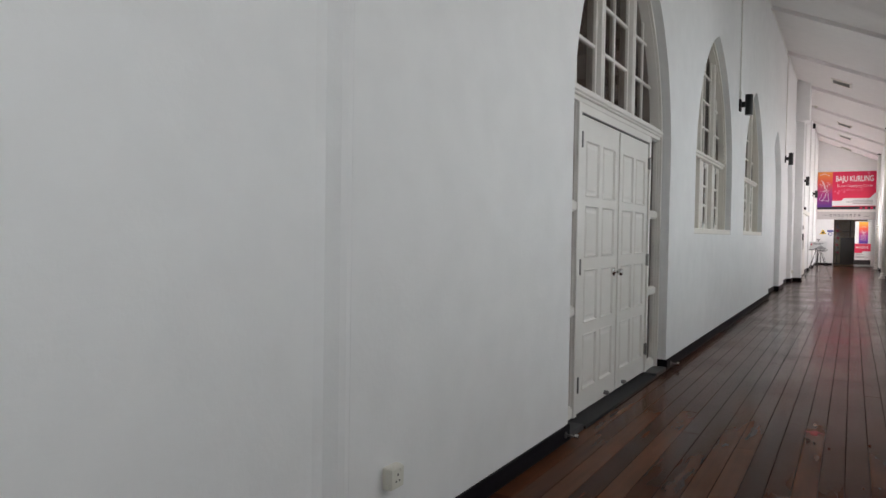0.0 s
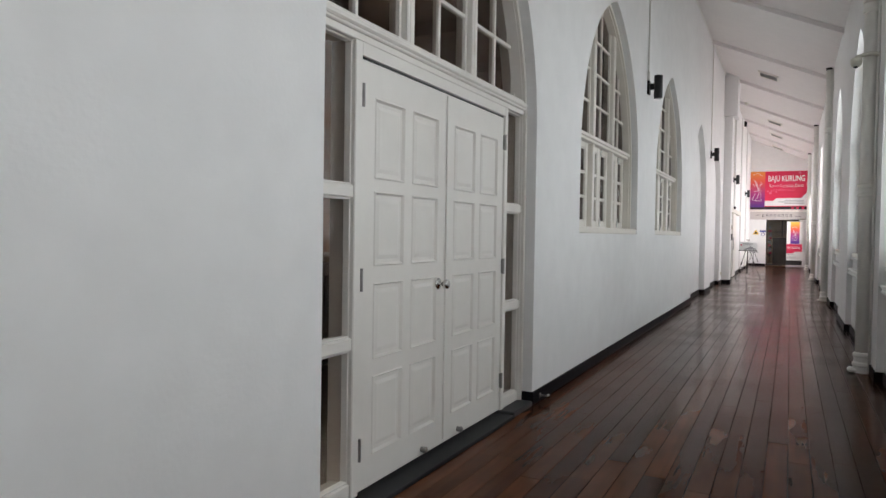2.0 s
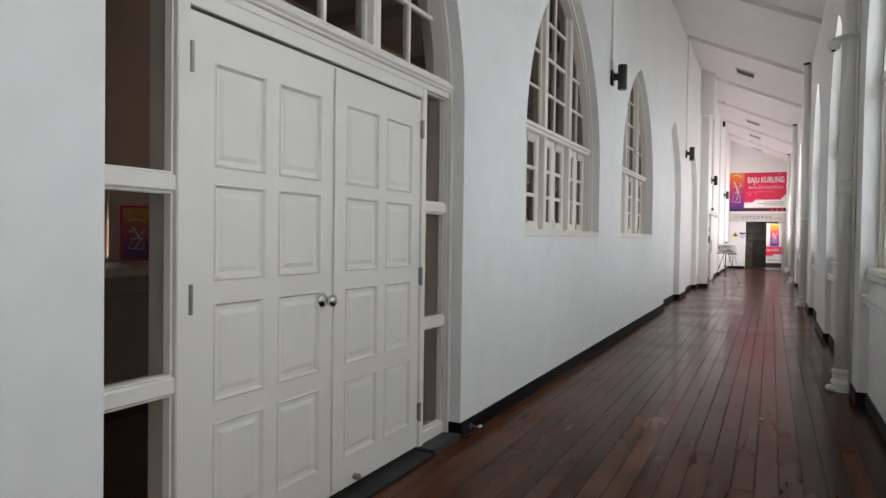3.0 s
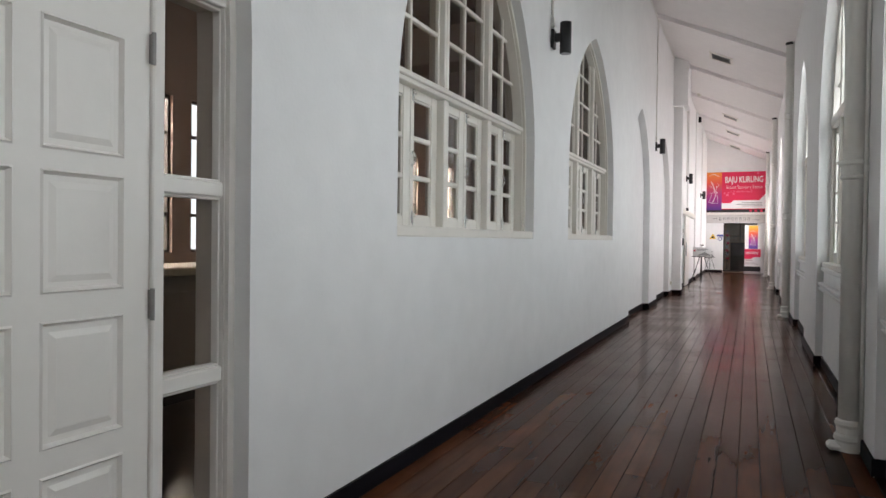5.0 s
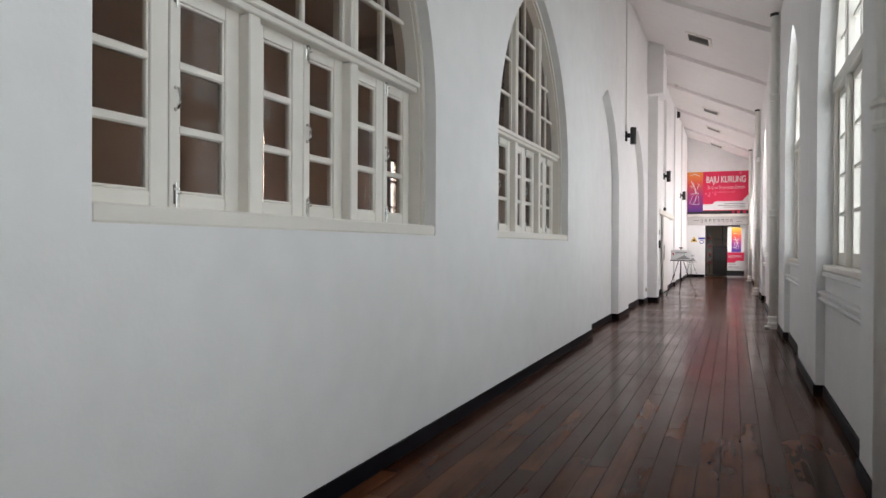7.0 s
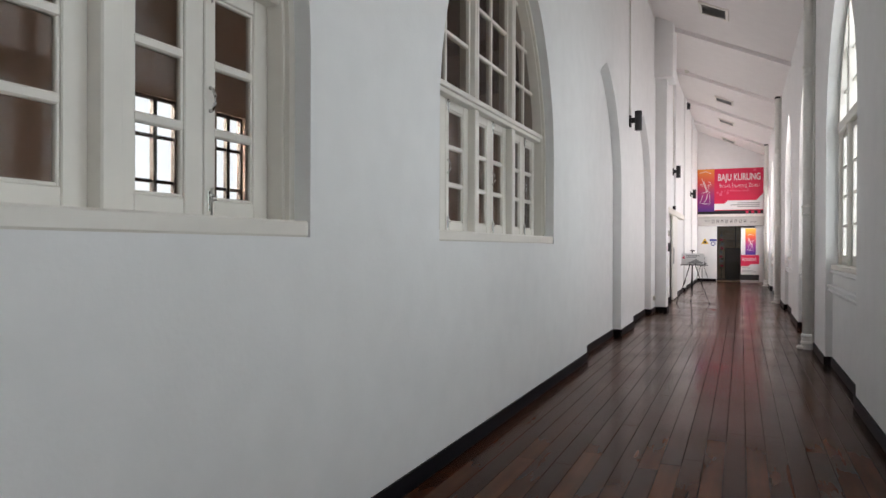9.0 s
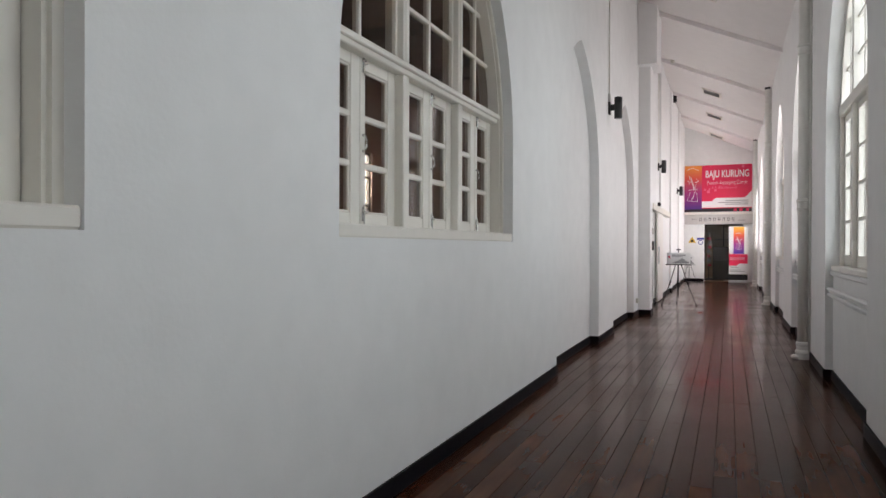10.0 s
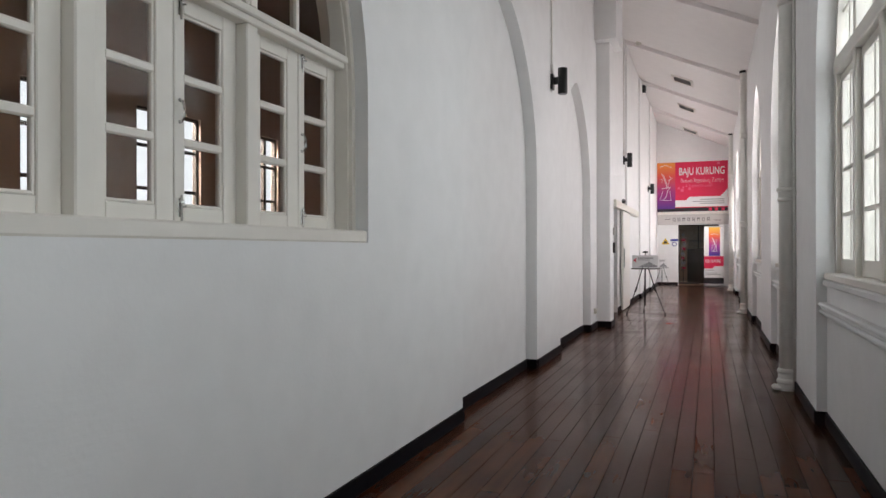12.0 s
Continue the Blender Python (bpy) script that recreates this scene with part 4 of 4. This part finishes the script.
# automatic sliding door beyond the pilaster
sd = thing("sliding_door", "white automatic sliding door pushed partly open on its track", "door", (XL, 23.3, FZ), kind="")
part("track", B(0.0, 0.12, -0.1, 4.4, 2.08, 2.22, bev=0.01), PLASTIC, sd, "white track cover above the door")
part("leaf", B(0.03, 0.075, 1.40, 2.65, 0.02, 2.08, bev=0.006), DOORWHITE, sd)
part("sensor", B(0.12, 0.18, 0.75, 0.95, 2.20, 2.28, bev=0.012), BLACKMETAL, sd, "black door sensor on the track")
part("pull_bar", B(0.075, 0.10, 1.46, 1.49, 0.9, 1.3, bev=0.004), ALU, sd)
for z, s, mat, lab in ((1.56, 0.06, SIGNGREY, "grey access keypad box on the pilaster"), (1.28, 0.09, BLACKMETAL, "black intercom box on the pilaster")):
    k = thing("access_box", lab, "keypad", (-1.23, 21.90, z))
    part("case", B(0, 0.035, -0.045, 0.045, -s, s, bev=0.006), mat, k)
    part("button", lathe(bmesh.new(), ((0.014, 0.034), (0.012, 0.041)), (0, 0, -s * 0.4), "X", 10), SIGNGREY, k)


for y in (2.86, 5.72):
    h = thing("door_holder", "small brass door holder fixed to the black skirting", "door stop", (XL, y, FZ + 0.05), "door holders")
    part("rose", lathe(bmesh.new(), ((0.020, 0.014), (0.020, 0.022), (0.012, 0.026)), (0, 0, 0), "X", 14), HINGE, h)
    part("stem", tube(bmesh.new(), [(0.024, 0, 0), (0.075, 0, 0)], 0.007, 8), HINGE, h, smooth=True)
    part("tip", lathe(bmesh.new(), ((0.012, 0.072), (0.017, 0.078), (0.017, 0.095), (0.010, 0.10)), (0, 0, 0), "X", 14), STEEL, h)

# ---- easels with notice boards ----


def easel(x, y, turn, group="easels"):
    e = thing("easel", "black metal tripod easel holding a printed notice board", "easel", (x, y, FZ), group)
    e.rotation_euler = (0, 0, radians(turn))
    for p in ((-0.36, -0.20), (0.36, -0.20), (0.0, 0.42)):
        leg = part("leg", tube(bmesh.new(), [(p[0] * 0.06, p[1] * 0.06, 1.02), (p[0] * 0.5, p[1] * 0.5, 0.50), (p[0], p[1], 0.012)], (0.011, 0.009, 0.007), 8), BLACKMETAL, e, smooth=True)
        part("clamp", tube(bmesh.new(), [(p[0] * 0.46, p[1] * 0.46, 0.54), (p[0] * 0.56, p[1] * 0.56, 0.44)], 0.017, 8), BLACKMETAL, leg)
        part("rubber_foot", lathe(bmesh.new(), ((0.016, 0.0), (0.016, 0.03), (0.010, 0.04)), (p[0], p[1], 0), "Z", 10), BLACKMETAL, leg)
    part("mast", tube(bmesh.new(), [(0, 0, 0.16), (0, 0.0, 1.25)], 0.011, 8), BLACKMETAL, e, smooth=True)
    part("top_clip", B(-0.05, 0.05, -0.03, 0.01, 1.215, 1.24, bev=0.006), BLACKMETAL, e)
    part("ledge", B(-0.27, 0.27, -0.07, 0.0, 0.885, 0.905, bev=0.004), BLACKMETAL, e)
    return e


def notice_board(x, y, turn, w, h, z0):
    b = thing("notice_board", "white printed notice board with a red arrow and grey picture", "sign", (x, y, z0), "notice boards")
    b.rotation_euler = (0, 0, radians(turn))
    part("board", B(-w / 2, w / 2, -0.035, -0.026, 0, h, bev=0.002), WHITEPRINT, b)
    bm = bmesh.new()
    prism_pts = [(-w * 0.46, h * 0.62), (-w * 0.34, h * 0.80), (-w * 0.37, h * 0.62), (-w * 0.34, h * 0.44)]
    v0 = [bm.verts.new((px, -0.036, pz)) for px, pz in prism_pts]
    v1 = [bm.verts.new((px, -0.039, pz)) for px, pz in prism_pts]
    bm.faces.new(v0)
    bm.faces.new(v1[::-1])
    for i in range(4):
        bm.faces.new((v0[i], v0[(i + 1) % 4], v1[(i + 1) % 4], v1[i]))
    part("arrow", bm, CRIMSON, b, "red arrow")
    bm = bmesh.new()
    for i, (px, ph) in enumerate(((-0.24, 0.16), (-0.16, 0.24), (-0.07, 0.30), (0.01, 0.40), (0.10, 0.50), (0.18, 0.42), (0.27, 0.30), (0.36, 0.22))):
        box(bm, w * px, w * (px + 0.085), -0.0385, -0.036, 0.02, h * ph)
    part("picture", bm, GREYPRINT, b, "grey printed picture of a building")
    bm = bmesh.new()
    box(bm, -w * 0.28, w * 0.30, -0.0385, -0.036, h * 0.74, h * 0.82)
    box(bm, -w * 0.28, w * 0.18, -0.0385, -0.036, h * 0.62, h * 0.67)
    part("text_line", bm, GREYPRINT, b)
    return b


easel(-0.90, 24.25, 8)
notice_board(-0.90, 24.25, 8, 0.50, 0.26, 0.905 + FZ)
easel(-1.15, 33.8, 5).scale = (0.75, 0.75, 0.75)
notice_board(-1.15, 33.8, 5, 0.33, 0.31, 0.905 * 0.75 + FZ)

# ---- the shop front at the end ----
front = thing("shop_front", "shop entrance with grey fascia and dark glass door", "shop front", (0, YE, 0))
part("ledge", B(-1.45, 1.02, -0.16, 0.0, 2.50, 2.58, bev=0.006), WOODWHITE, front, "white ledge under the banner")
part("fascia", B(-1.42, 0.98, -0.07, 0.0, 2.13, 2.49, bev=0.006), SIGNGREY, front, "grey sign fascia")
for k in range(8):
    x = -0.90 + k * 0.163
    bm = B(x, x + 0.014, -0.076, -0.07, 2.25, 2.37)
    box(bm, x + 0.066, x + 0.080, -0.076, -0.07, 2.25, 2.37)
    box(bm, x + 0.014, x + 0.066, -0.076, -0.07, 2.25 + 0.045 * (k % 3), 2.264 + 0.045 * (k % 3))
    box(bm, x + 0.014, x + 0.066, -0.076, -0.07, 2.356, 2.37)
    part("sign_mark", bm, INK, front)
for x0, x1, z in ((-1.17, -0.98, 2.32), (0.46, 0.70, 2.27)):
    part("sign_rule", B(x0, x1, -0.075, -0.07, z, z + 0.014), INK, front)
g = part("glass_door", B(-0.70, -0.06, 0.05, 0.07, 0.02, 2.10), CLEAR, front, "dark glass door leaf")
g.visible_shadow = False
g = part("glass_panel", B(-0.04, 0.60, 0.05, 0.07, 0.02, 2.10), CLEAR, front)
g.visible_shadow = False
bm = bmesh.new()
for x0, x1, z0, z1 in ((-0.72, -0.69, 0, 2.12), (-0.065, -0.035, 0, 2.12), (0.60, 0.62, 0, 2.12), (-0.72, 0.62, 2.09, 2.12), (-0.69, -0.065, 0.0, 0.08)):
    box(bm, x0, x1, 0.03, 0.09, z0, z1, bev=0.004)
part("door_frame", bm, SHOPFRAME, front, "slim dark door frame")
part("pull_handle", tube(bmesh.new(), [(-0.60, 0.03, 0.80), (-0.60, 0.0, 0.82), (-0.60, 0.0, 1.38), (-0.60, 0.03, 1.40)], 0.012, 8), ALU, front)
bm = bmesh.new()
box(bm, -1.6, 1.4, 2.6, 2.7, 0, 3)
box(bm, -1.6, -1.5, 0.2, 2.6, 0, 3)
box(bm, 1.3, 1.4, 0.2, 2.6, 0, 3)
box(bm, -1.6, 1.4, 0.2, 2.6, 2.6, 2.7)
box(bm, -1.6, 1.4, 0.2, 2.6, -0.1, -0.005)
part("shop_interior", bm, SHOPDARK, front, "dark shop interior")
part("shop_counter", B(-0.45, 1.2, 1.0, 1.5, 0.0, 1.28, bev=0.01), DARKWOOD, front, "dark counter inside the shop")
part("shelf", B(-0.40, 1.2, 2.2, 2.55, 1.55, 1.60), COUNTER, front)
rng = random.Random(3)
for k in range(16):
    z = 0.45 + k * 0.085
    x, w = -0.66 + rng.uniform(0, 0.10), rng.uniform(0.06, 0.14)
    part("shelf_item", B(x, x + w, 0.5, 0.62, z, z + rng.uniform(0.06, 0.12), bev=0.01), (COUNTER, CRIMSON, COUNTERTOP, GREYPRINT)[k % 4], front)
part("display_rack", tube(bmesh.new(), [(-0.58, 0.64, 0.0), (-0.58, 0.64, 1.95)], 0.012, 8), BLACKMETAL, front)
front.location = (0, YE, 0)

warn = thing("warning_sign", "yellow triangular warning sign on the white wall", "sign", (-1.16, YE, 1.52))
bm = bmesh.new()
v0 = [bm.verts.new(p) for p in ((-0.14, -0.008, -0.09), (0.14, -0.008, -0.09), (0, -0.008, 0.14))]
v1 = [bm.verts.new((p.co.x, 0.0, p.co.z)) for p in v0]
bm.faces.new(v0)
bm.faces.new(v1[::-1])
for i in range(3):
    bm.faces.new((v0[i], v0[(i + 1) % 3], v1[(i + 1) % 3], v1[i]))
part("plate", bm, YELLOW, warn)
part("mark", B(-0.05, 0.05, -0.011, -0.008, -0.06, 0.02), INK, warn)
ns = thing("notice_sign", "small blue and white round notice on the wall", "sign", (-0.86, YE, 1.52))
part("plate", B(-0.13, 0.13, -0.008, 0.0, 0.02, 0.10, bev=0.003), BLUE, ns)
part("badge", lathe(bmesh.new(), ((0.085, -0.008), (0.085, 0.0)), (0.0, 0.0, -0.08), "Y", 20), BLUE, ns)
part("badge_face", lathe(bmesh.new(), ((0.06, -0.011), (0.06, -0.008)), (0.0, 0.0, -0.08), "Y", 20), WHITEPRINT, ns)

# the large banner
BX0, BX1, BZ0, BZ1 = -1.44, 0.92, 2.60, 4.36
ban = thing("exhibition_banner", "large crimson and white printed banner on the end wall", "banner", (0, YE, 0))
part("sheet", B(BX0, BX1, -0.030, -0.004, BZ0, BZ1, bev=0.003), CRIMSON, ban)
part("sunset_panel", B(BX0 + 0.004, BX0 + 0.62, -0.034, -0.030, BZ0 + 0.10, BZ1 - 0.004), SUNSET, ban, "orange to purple printed panel")
bm = bmesh.new()
for p in ([(BX0 + 0.62, BZ0 + 0.16), (BX1 - 0.004, BZ0 + 0.16), (BX1 - 0.004, BZ0 + 0.78), (BX1 - 0.24, BZ0 + 0.52), (BX0 + 1.10, BZ0 + 0.52), (BX0 + 0.98, BZ0 + 0.40), (BX0 + 0.62, BZ0 + 0.40)],):
    v0 = [bm.verts.new((x, -0.0335, z)) for x, z in p]
    bm.faces.new(v0)
    v1 = [bm.verts.new((x, -0.030, z)) for x, z in p]
    bm.faces.new(v1[::-1])
    for i in range(len(p)):
        j = (i + 1) % len(p)
        bm.faces.new((v0[i], v0[j], v1[j], v1[i]))
part("white_field", bm, WHITEPRINT, ban, "white printed field")
part("footer", B(BX0 + 0.004, BX1 - 0.004, -0.0335, -0.030, BZ0 + 0.004, BZ0 + 0.13), INK, ban, "black printed footer")
text_mesh("BAJU KURUNG", 0.37, WHITEPRINT, (BX0 + 0.74, -0.037, BZ1 - 0.46), ban, stretch=0.62, name="title_lettering", label="bold white title letters", bold=0.006)
rng = random.Random(5)
text_mesh("Busana Sepanjang Zaman", 0.215, WHITEPRINT, (BX0 + 0.80, -0.037, BZ1 - 0.73), ban, stretch=0.66, name="script_lettering", label="thin white script letters", bold=-0.004)
x = BX0 + 0.98
while x < BX1 - 0.52:
    w = rng.uniform(0.03, 0.06)
    z = BZ1 - 0.90
    part("script_mark", tube(bmesh.new(), [(x, -0.033, z), (x + w * 0.5, -0.033, z + rng.uniform(0.05, 0.12)), (x + w, -0.033, z + 0.02)], 0.009, 5), PINK, ban)
    x += w + rng.choice((0.008, 0.008, 0.05))
for z, x0 in ((BZ0 + 0.40, BX0 + 1.45), (BZ0 + 0.33, BX0 + 1.20), (BZ0 + 0.26, BX0 + 1.45)):
    part("print_line", B(x0, BX1 - 0.12, -0.036, -0.033, z, z + 0.03), GREYPRINT, ban)
for x, w in ((BX0 + 0.80, 0.10), (BX0 + 0.70, 0.07), (BX0 + 0.86, 0.06), (BX0 + 1.06, 0.08), (BX1 - 0.35, 0.09)):
    z = BZ1 - 0.75 - w * 2 + (0.9 if x > 0 else 0)
    part("pink_square", B(x, x + w, -0.0325, -0.030, z - w, z), PINK, ban)
for x, m in ((BX1 - 0.62, 0.05), (BX1 - 0.42, 0.05), (BX1 - 0.2, 0.05)):
    part("logo_patch", B(x, x + 0.10, -0.036, -0.0335, BZ0 + 0.02, BZ0 + 0.115), CRIMSON, ban)


def line_drawing(parent, x0, z0, w, h, y, r):
    """White outline strokes of a garment."""
    strokes = (((0.10, 0.95), (0.45, 1.0), (0.85, 0.93)), ((0.35, 0.75), (0.62, 0.45), (0.70, 0.62)), ((0.22, 0.80), (0.50, 0.52), (0.55, 0.42)),
               ((0.70, 0.72), (0.88, 0.66), (0.62, 0.62)), ((0.10, 0.66), (0.30, 0.63), (0.22, 0.58)), ((0.20, 0.42), (0.78, 0.45), (0.58, 0.36)),
               ((0.30, 0.36), (0.10, 0.15), (0.40, 0.13), (0.80, 0.12), (0.74, 0.36)), ((0.60, 0.36), (0.50, 0.22), (0.36, 0.16)))
    bm = bmesh.new()
    for s in strokes:
        tube(bm, [(x0 + u * w, y, z0 + v * h) for u, v in s], r, 6)
    part("line_drawing", bm, WHITEPRINT, parent, "white outline drawing of a garment")


line_drawing(ban, BX0 + 0.04, BZ0 + 0.22, 0.54, BZ1 - BZ0 - 0.30, -0.036, 0.011)
part("rail", B(BX0 - 0.01, BX1 + 0.01, -0.04, 0.0, BZ0 - 0.025, BZ0 + 0.002, bev=0.004), ALU, ban)

# the roll-up banner beside the glass door
ru = thing("rollup_banner", "roll-up banner stand printed in crimson, white and orange", "banner stand", (0.455, YE - 0.55, FZ))
RW2 = 0.315
part("base", B(-RW2 - 0.01, RW2 + 0.01, -0.08, 0.10, 0.0, 0.085, bev=0.012), ALU, ru, "silver roll-up base")
part("sheet", B(-RW2, RW2, -0.008, -0.004, 0.085, 2.06), WHITEPRINT, ru)
part("footer", B(-RW2, RW2, -0.011, -0.008, 0.09, 0.30), INK, ru, "black printed footer")
bm = bmesh.new()
p = [(-RW2, 0.62), (-0.05, 0.62), (0.03, 0.70), (RW2, 0.70), (RW2, 1.04), (-RW2, 1.04)]
v0 = [bm.verts.new((x, -0.011, z)) for x, z in p]
bm.faces.new(v0)
v1 = [bm.verts.new((x, -0.008, z)) for x, z in p]
bm.faces.new(v1[::-1])
for i in range(len(p)):
    j = (i + 1) % len(p)
    bm.faces.new((v0[i], v0[j], v1[j], v1[i]))
part("crimson_band", bm, CRIMSON, ru, "crimson printed band")
part("sunset_panel", B(-0.16, 0.20, -0.011, -0.008, 1.05, 2.04), SUNSET2, ru, "orange to blue printed panel")
text_mesh("BAJU KURUNG", 0.15, WHITEPRINT, (-RW2 + 0.04, -0.013, 0.83), ru, stretch=0.50, name="title_lettering", label="white title letters", bold=0.001)
line_drawing(ru, -0.12, 1.12, 0.28, 0.70, -0.013, 0.008)
bm = bmesh.new()
for k, z in enumerate((0.40, 0.45, 0.55)):
    box(bm, -RW2 + 0.05, RW2 - 0.1 - 0.1 * k, -0.010, -0.008, z, z + 0.018)
part("small_print", bm, GREYPRINT, ru)
part("top_rail", B(-RW2, RW2, -0.015, 0.005, 2.05, 2.075, bev=0.004), ALU, ru)
part("pole", tube(bmesh.new(), [(0, 0.03, 0.08), (0, 0.01, 2.06)], 0.010, 8), ALU, ru)

# a small tabletop poster stand on the counter of the room behind
ps = thing("tabletop_poster", "small orange to blue poster stand on the wooden counter", "poster", (-4.0, 5.23, 1.04))
ps.rotation_euler = (0, 0, radians(50))
part("panel", B(-0.12, 0.12, -0.006, 0.006, 0.02, 0.44, bev=0.002), CRIMSON, ps)
part("sunset_panel", B(-0.10, 0.10, -0.009, -0.006, 0.04, 0.42), SUNSET3, ps, "orange to blue printed panel")
part("foot", B(-0.12, 0.12, -0.06, 0.06, 0.0, 0.02, bev=0.004), ALU, ps)
line_drawing(ps, -0.08, 0.08, 0.16, 0.26, -0.010, 0.004)

# red tape arrows on the floor
for x, y, s in ((-0.12, 3.98, 0.62), (-0.38, 22.5, 1.0)):
    m = thing("floor_arrow", "worn red tape arrow stuck on the floor boards", "floor marking", (x, y, FZ + 0.001), "floor arrows")
    bm = bmesh.new()
    for pts in (((-0.10, 0.03), (-0.04, 0.05), (0.01, 0.13), (0.05, 0.06), (0.10, 0.02), (0.04, 0.03), (0.03, -0.05), (0.045, -0.10), (-0.03, -0.08), (-0.035, 0.02)),):
        v0 = [bm.verts.new((px * s, py * s, 0.0)) for px, py in pts]
        v1 = [bm.verts.new((px * s, py * s, 0.0015)) for px, py in pts]
        bm.faces.new(v1)
        bm.faces.new(v0[::-1])
        for i in range(len(pts)):
            j = (i + 1) % len(pts)
            bm.faces.new((v0[i], v0[j], v1[j], v1[i]))
    part("tape", bm, RED, m)

# ---- furniture of the room behind ----
for i, (cy, hw) in enumerate(zip(FAR_WINDOWS, FAR_HALF)):
    w = thing("window_%d" % (20 + i), "dark wooden window with bright sky behind", "window", kind="structure")
    o, n = hw - 0.002, hw - 0.03
    bm = bmesh.new()
    for a in ((cy - o, cy - n, 1.10, 2.78), (cy + n, cy + o, 1.10, 2.78), (cy - n, cy + n, 2.75, 2.78), (cy - n, cy + n, 1.10, 1.13)):
        box(bm, RX - 0.09, RX - 0.04, a[0], a[1], a[2], a[3])
    part("window_frame", bm, DARKWOOD, w)
    if hw > 0.2:
        part("mullion", B(RX - 0.09, RX - 0.04, cy - 0.025, cy + 0.025, 1.13, 2.75), DARKWOOD, w)
    for z in (1.49, 1.90, 2.36):
        part("glazing_bar", B(RX - 0.08, RX - 0.05, cy - n, cy + n, z, z + 0.035), DARKWOOD, w)
w = thing("window_40", "arched window with a pale frame and dark glazing bars", "window", kind="structure")
part("window_frame", arch_ring(bmesh.new(), ROOMARCH, RX - 0.09, RX - 0.03, 0.0, 0.03, 1.03), COUNTERTOP, w)
part("transom", B(RX - 0.10, RX - 0.02, ROOMARCH.c - 0.20, ROOMARCH.c + 0.20, 1.60, 1.70), COUNTERTOP, w)
for k in range(-2, 3):
    y = ROOMARCH.c + k * 0.075
    part("glazing_bar", B(RX - 0.075, RX - 0.055, y - 0.008, y + 0.008, 1.70, ROOMARCH.top(y, 0.03) + 0.01), DARKWOOD, w)
for z in (1.80, 1.92):
    hh = ROOMARCH.half(z, 0.03)
    part("glazing_bar", B(RX - 0.073, RX - 0.057, ROOMARCH.c - hh, ROOMARCH.c + hh, z - 0.008, z + 0.008), DARKWOOD, w)
part("mullion", B(RX - 0.08, RX - 0.05, ROOMARCH.c - 0.012, ROOMARCH.c + 0.012, 1.05, 1.60), COUNTERTOP, w)
ct = thing("counter", "long wooden counter with a pale top and turned panels", "counter", (-3.9, 5.2, 0))
part("body", B(-0.3, 0.3, -2.6, 3.2, 0.08, 0.98, bev=0.01), COUNTER, ct)
part("top", B(-0.38, 0.38, -2.7, 3.3, 0.98, 1.04, bev=0.012), COUNTERTOP, ct, "pale worn counter top")
part("plinth", B(-0.26, 0.26, -2.5, 3.1, 0.0, 0.08), DARKWOOD, ct)
for k in range(9):
    part("front_panel", B(0.3, 0.325, -2.5 + k * 0.63, -2.0 + k * 0.63, 0.2, 0.86, bev=0.012), COUNTER, ct)
bx = thing("paper_box", "small white carton on the counter", "box", (-3.85, 3.6, 1.04))
part("carton", B(-0.12, 0.12, -0.18, 0.18, 0.0, 0.14, bev=0.004), WHITEPRINT, bx)
part("lid", B(-0.125, 0.125, -0.185, 0.185, 0.11, 0.145, bev=0.004), WHITEPRINT, bx)


# ---- floor boards ----
PW, GAPW = 0.117, 0.0034
NEAR0, NEAR1 = 3.4, 15.2
rest = bmesh.new()
cols = int((XR + 0.13 - (XL - 0.13)) / PW) + 1
rng = random.Random(7)
board_mesh = {}


def board(length):
    key = round(length, 2)
    if key not in board_mesh:
        bm = B(-PW / 2 + GAPW / 2, PW / 2 - GAPW / 2, 0, key - 0.002, -0.014, 0.0, bev=0.0014)
        me = bpy.data.meshes.new("plank")
        bm.to_mesh(me)
        bm.free()
        me.materials.append(PLANK)
        board_mesh[key] = me
    return board_mesh[key]


for c in range(cols):
    x = XL - 0.125 + (c + 0.5) * PW
    y = YB - rng.uniform(0, 3)
    while y < YE:
        length = rng.choice((2.0, 2.4, 2.8, 3.2, 3.6, 4.0))
        length = min(length, YE - y)
        if length > 0.05:
            dz = rng.uniform(-0.0012, 0.0)
            if y + length > NEAR0 and y < NEAR1:
                ob = new("plank", board(length))
                ob.location, ob.parent = (x, y, FZ + dz), floor
            else:
                box(rest, x - PW / 2 + GAPW / 2, x + PW / 2 - GAPW / 2, y, y + length - 0.002, FZ - 0.014, FZ + dz)
        y += length
ob = part("far_planks", rest, PLANK, floor, "further boards of the same floor")
tagged(ob, kind="stuff")
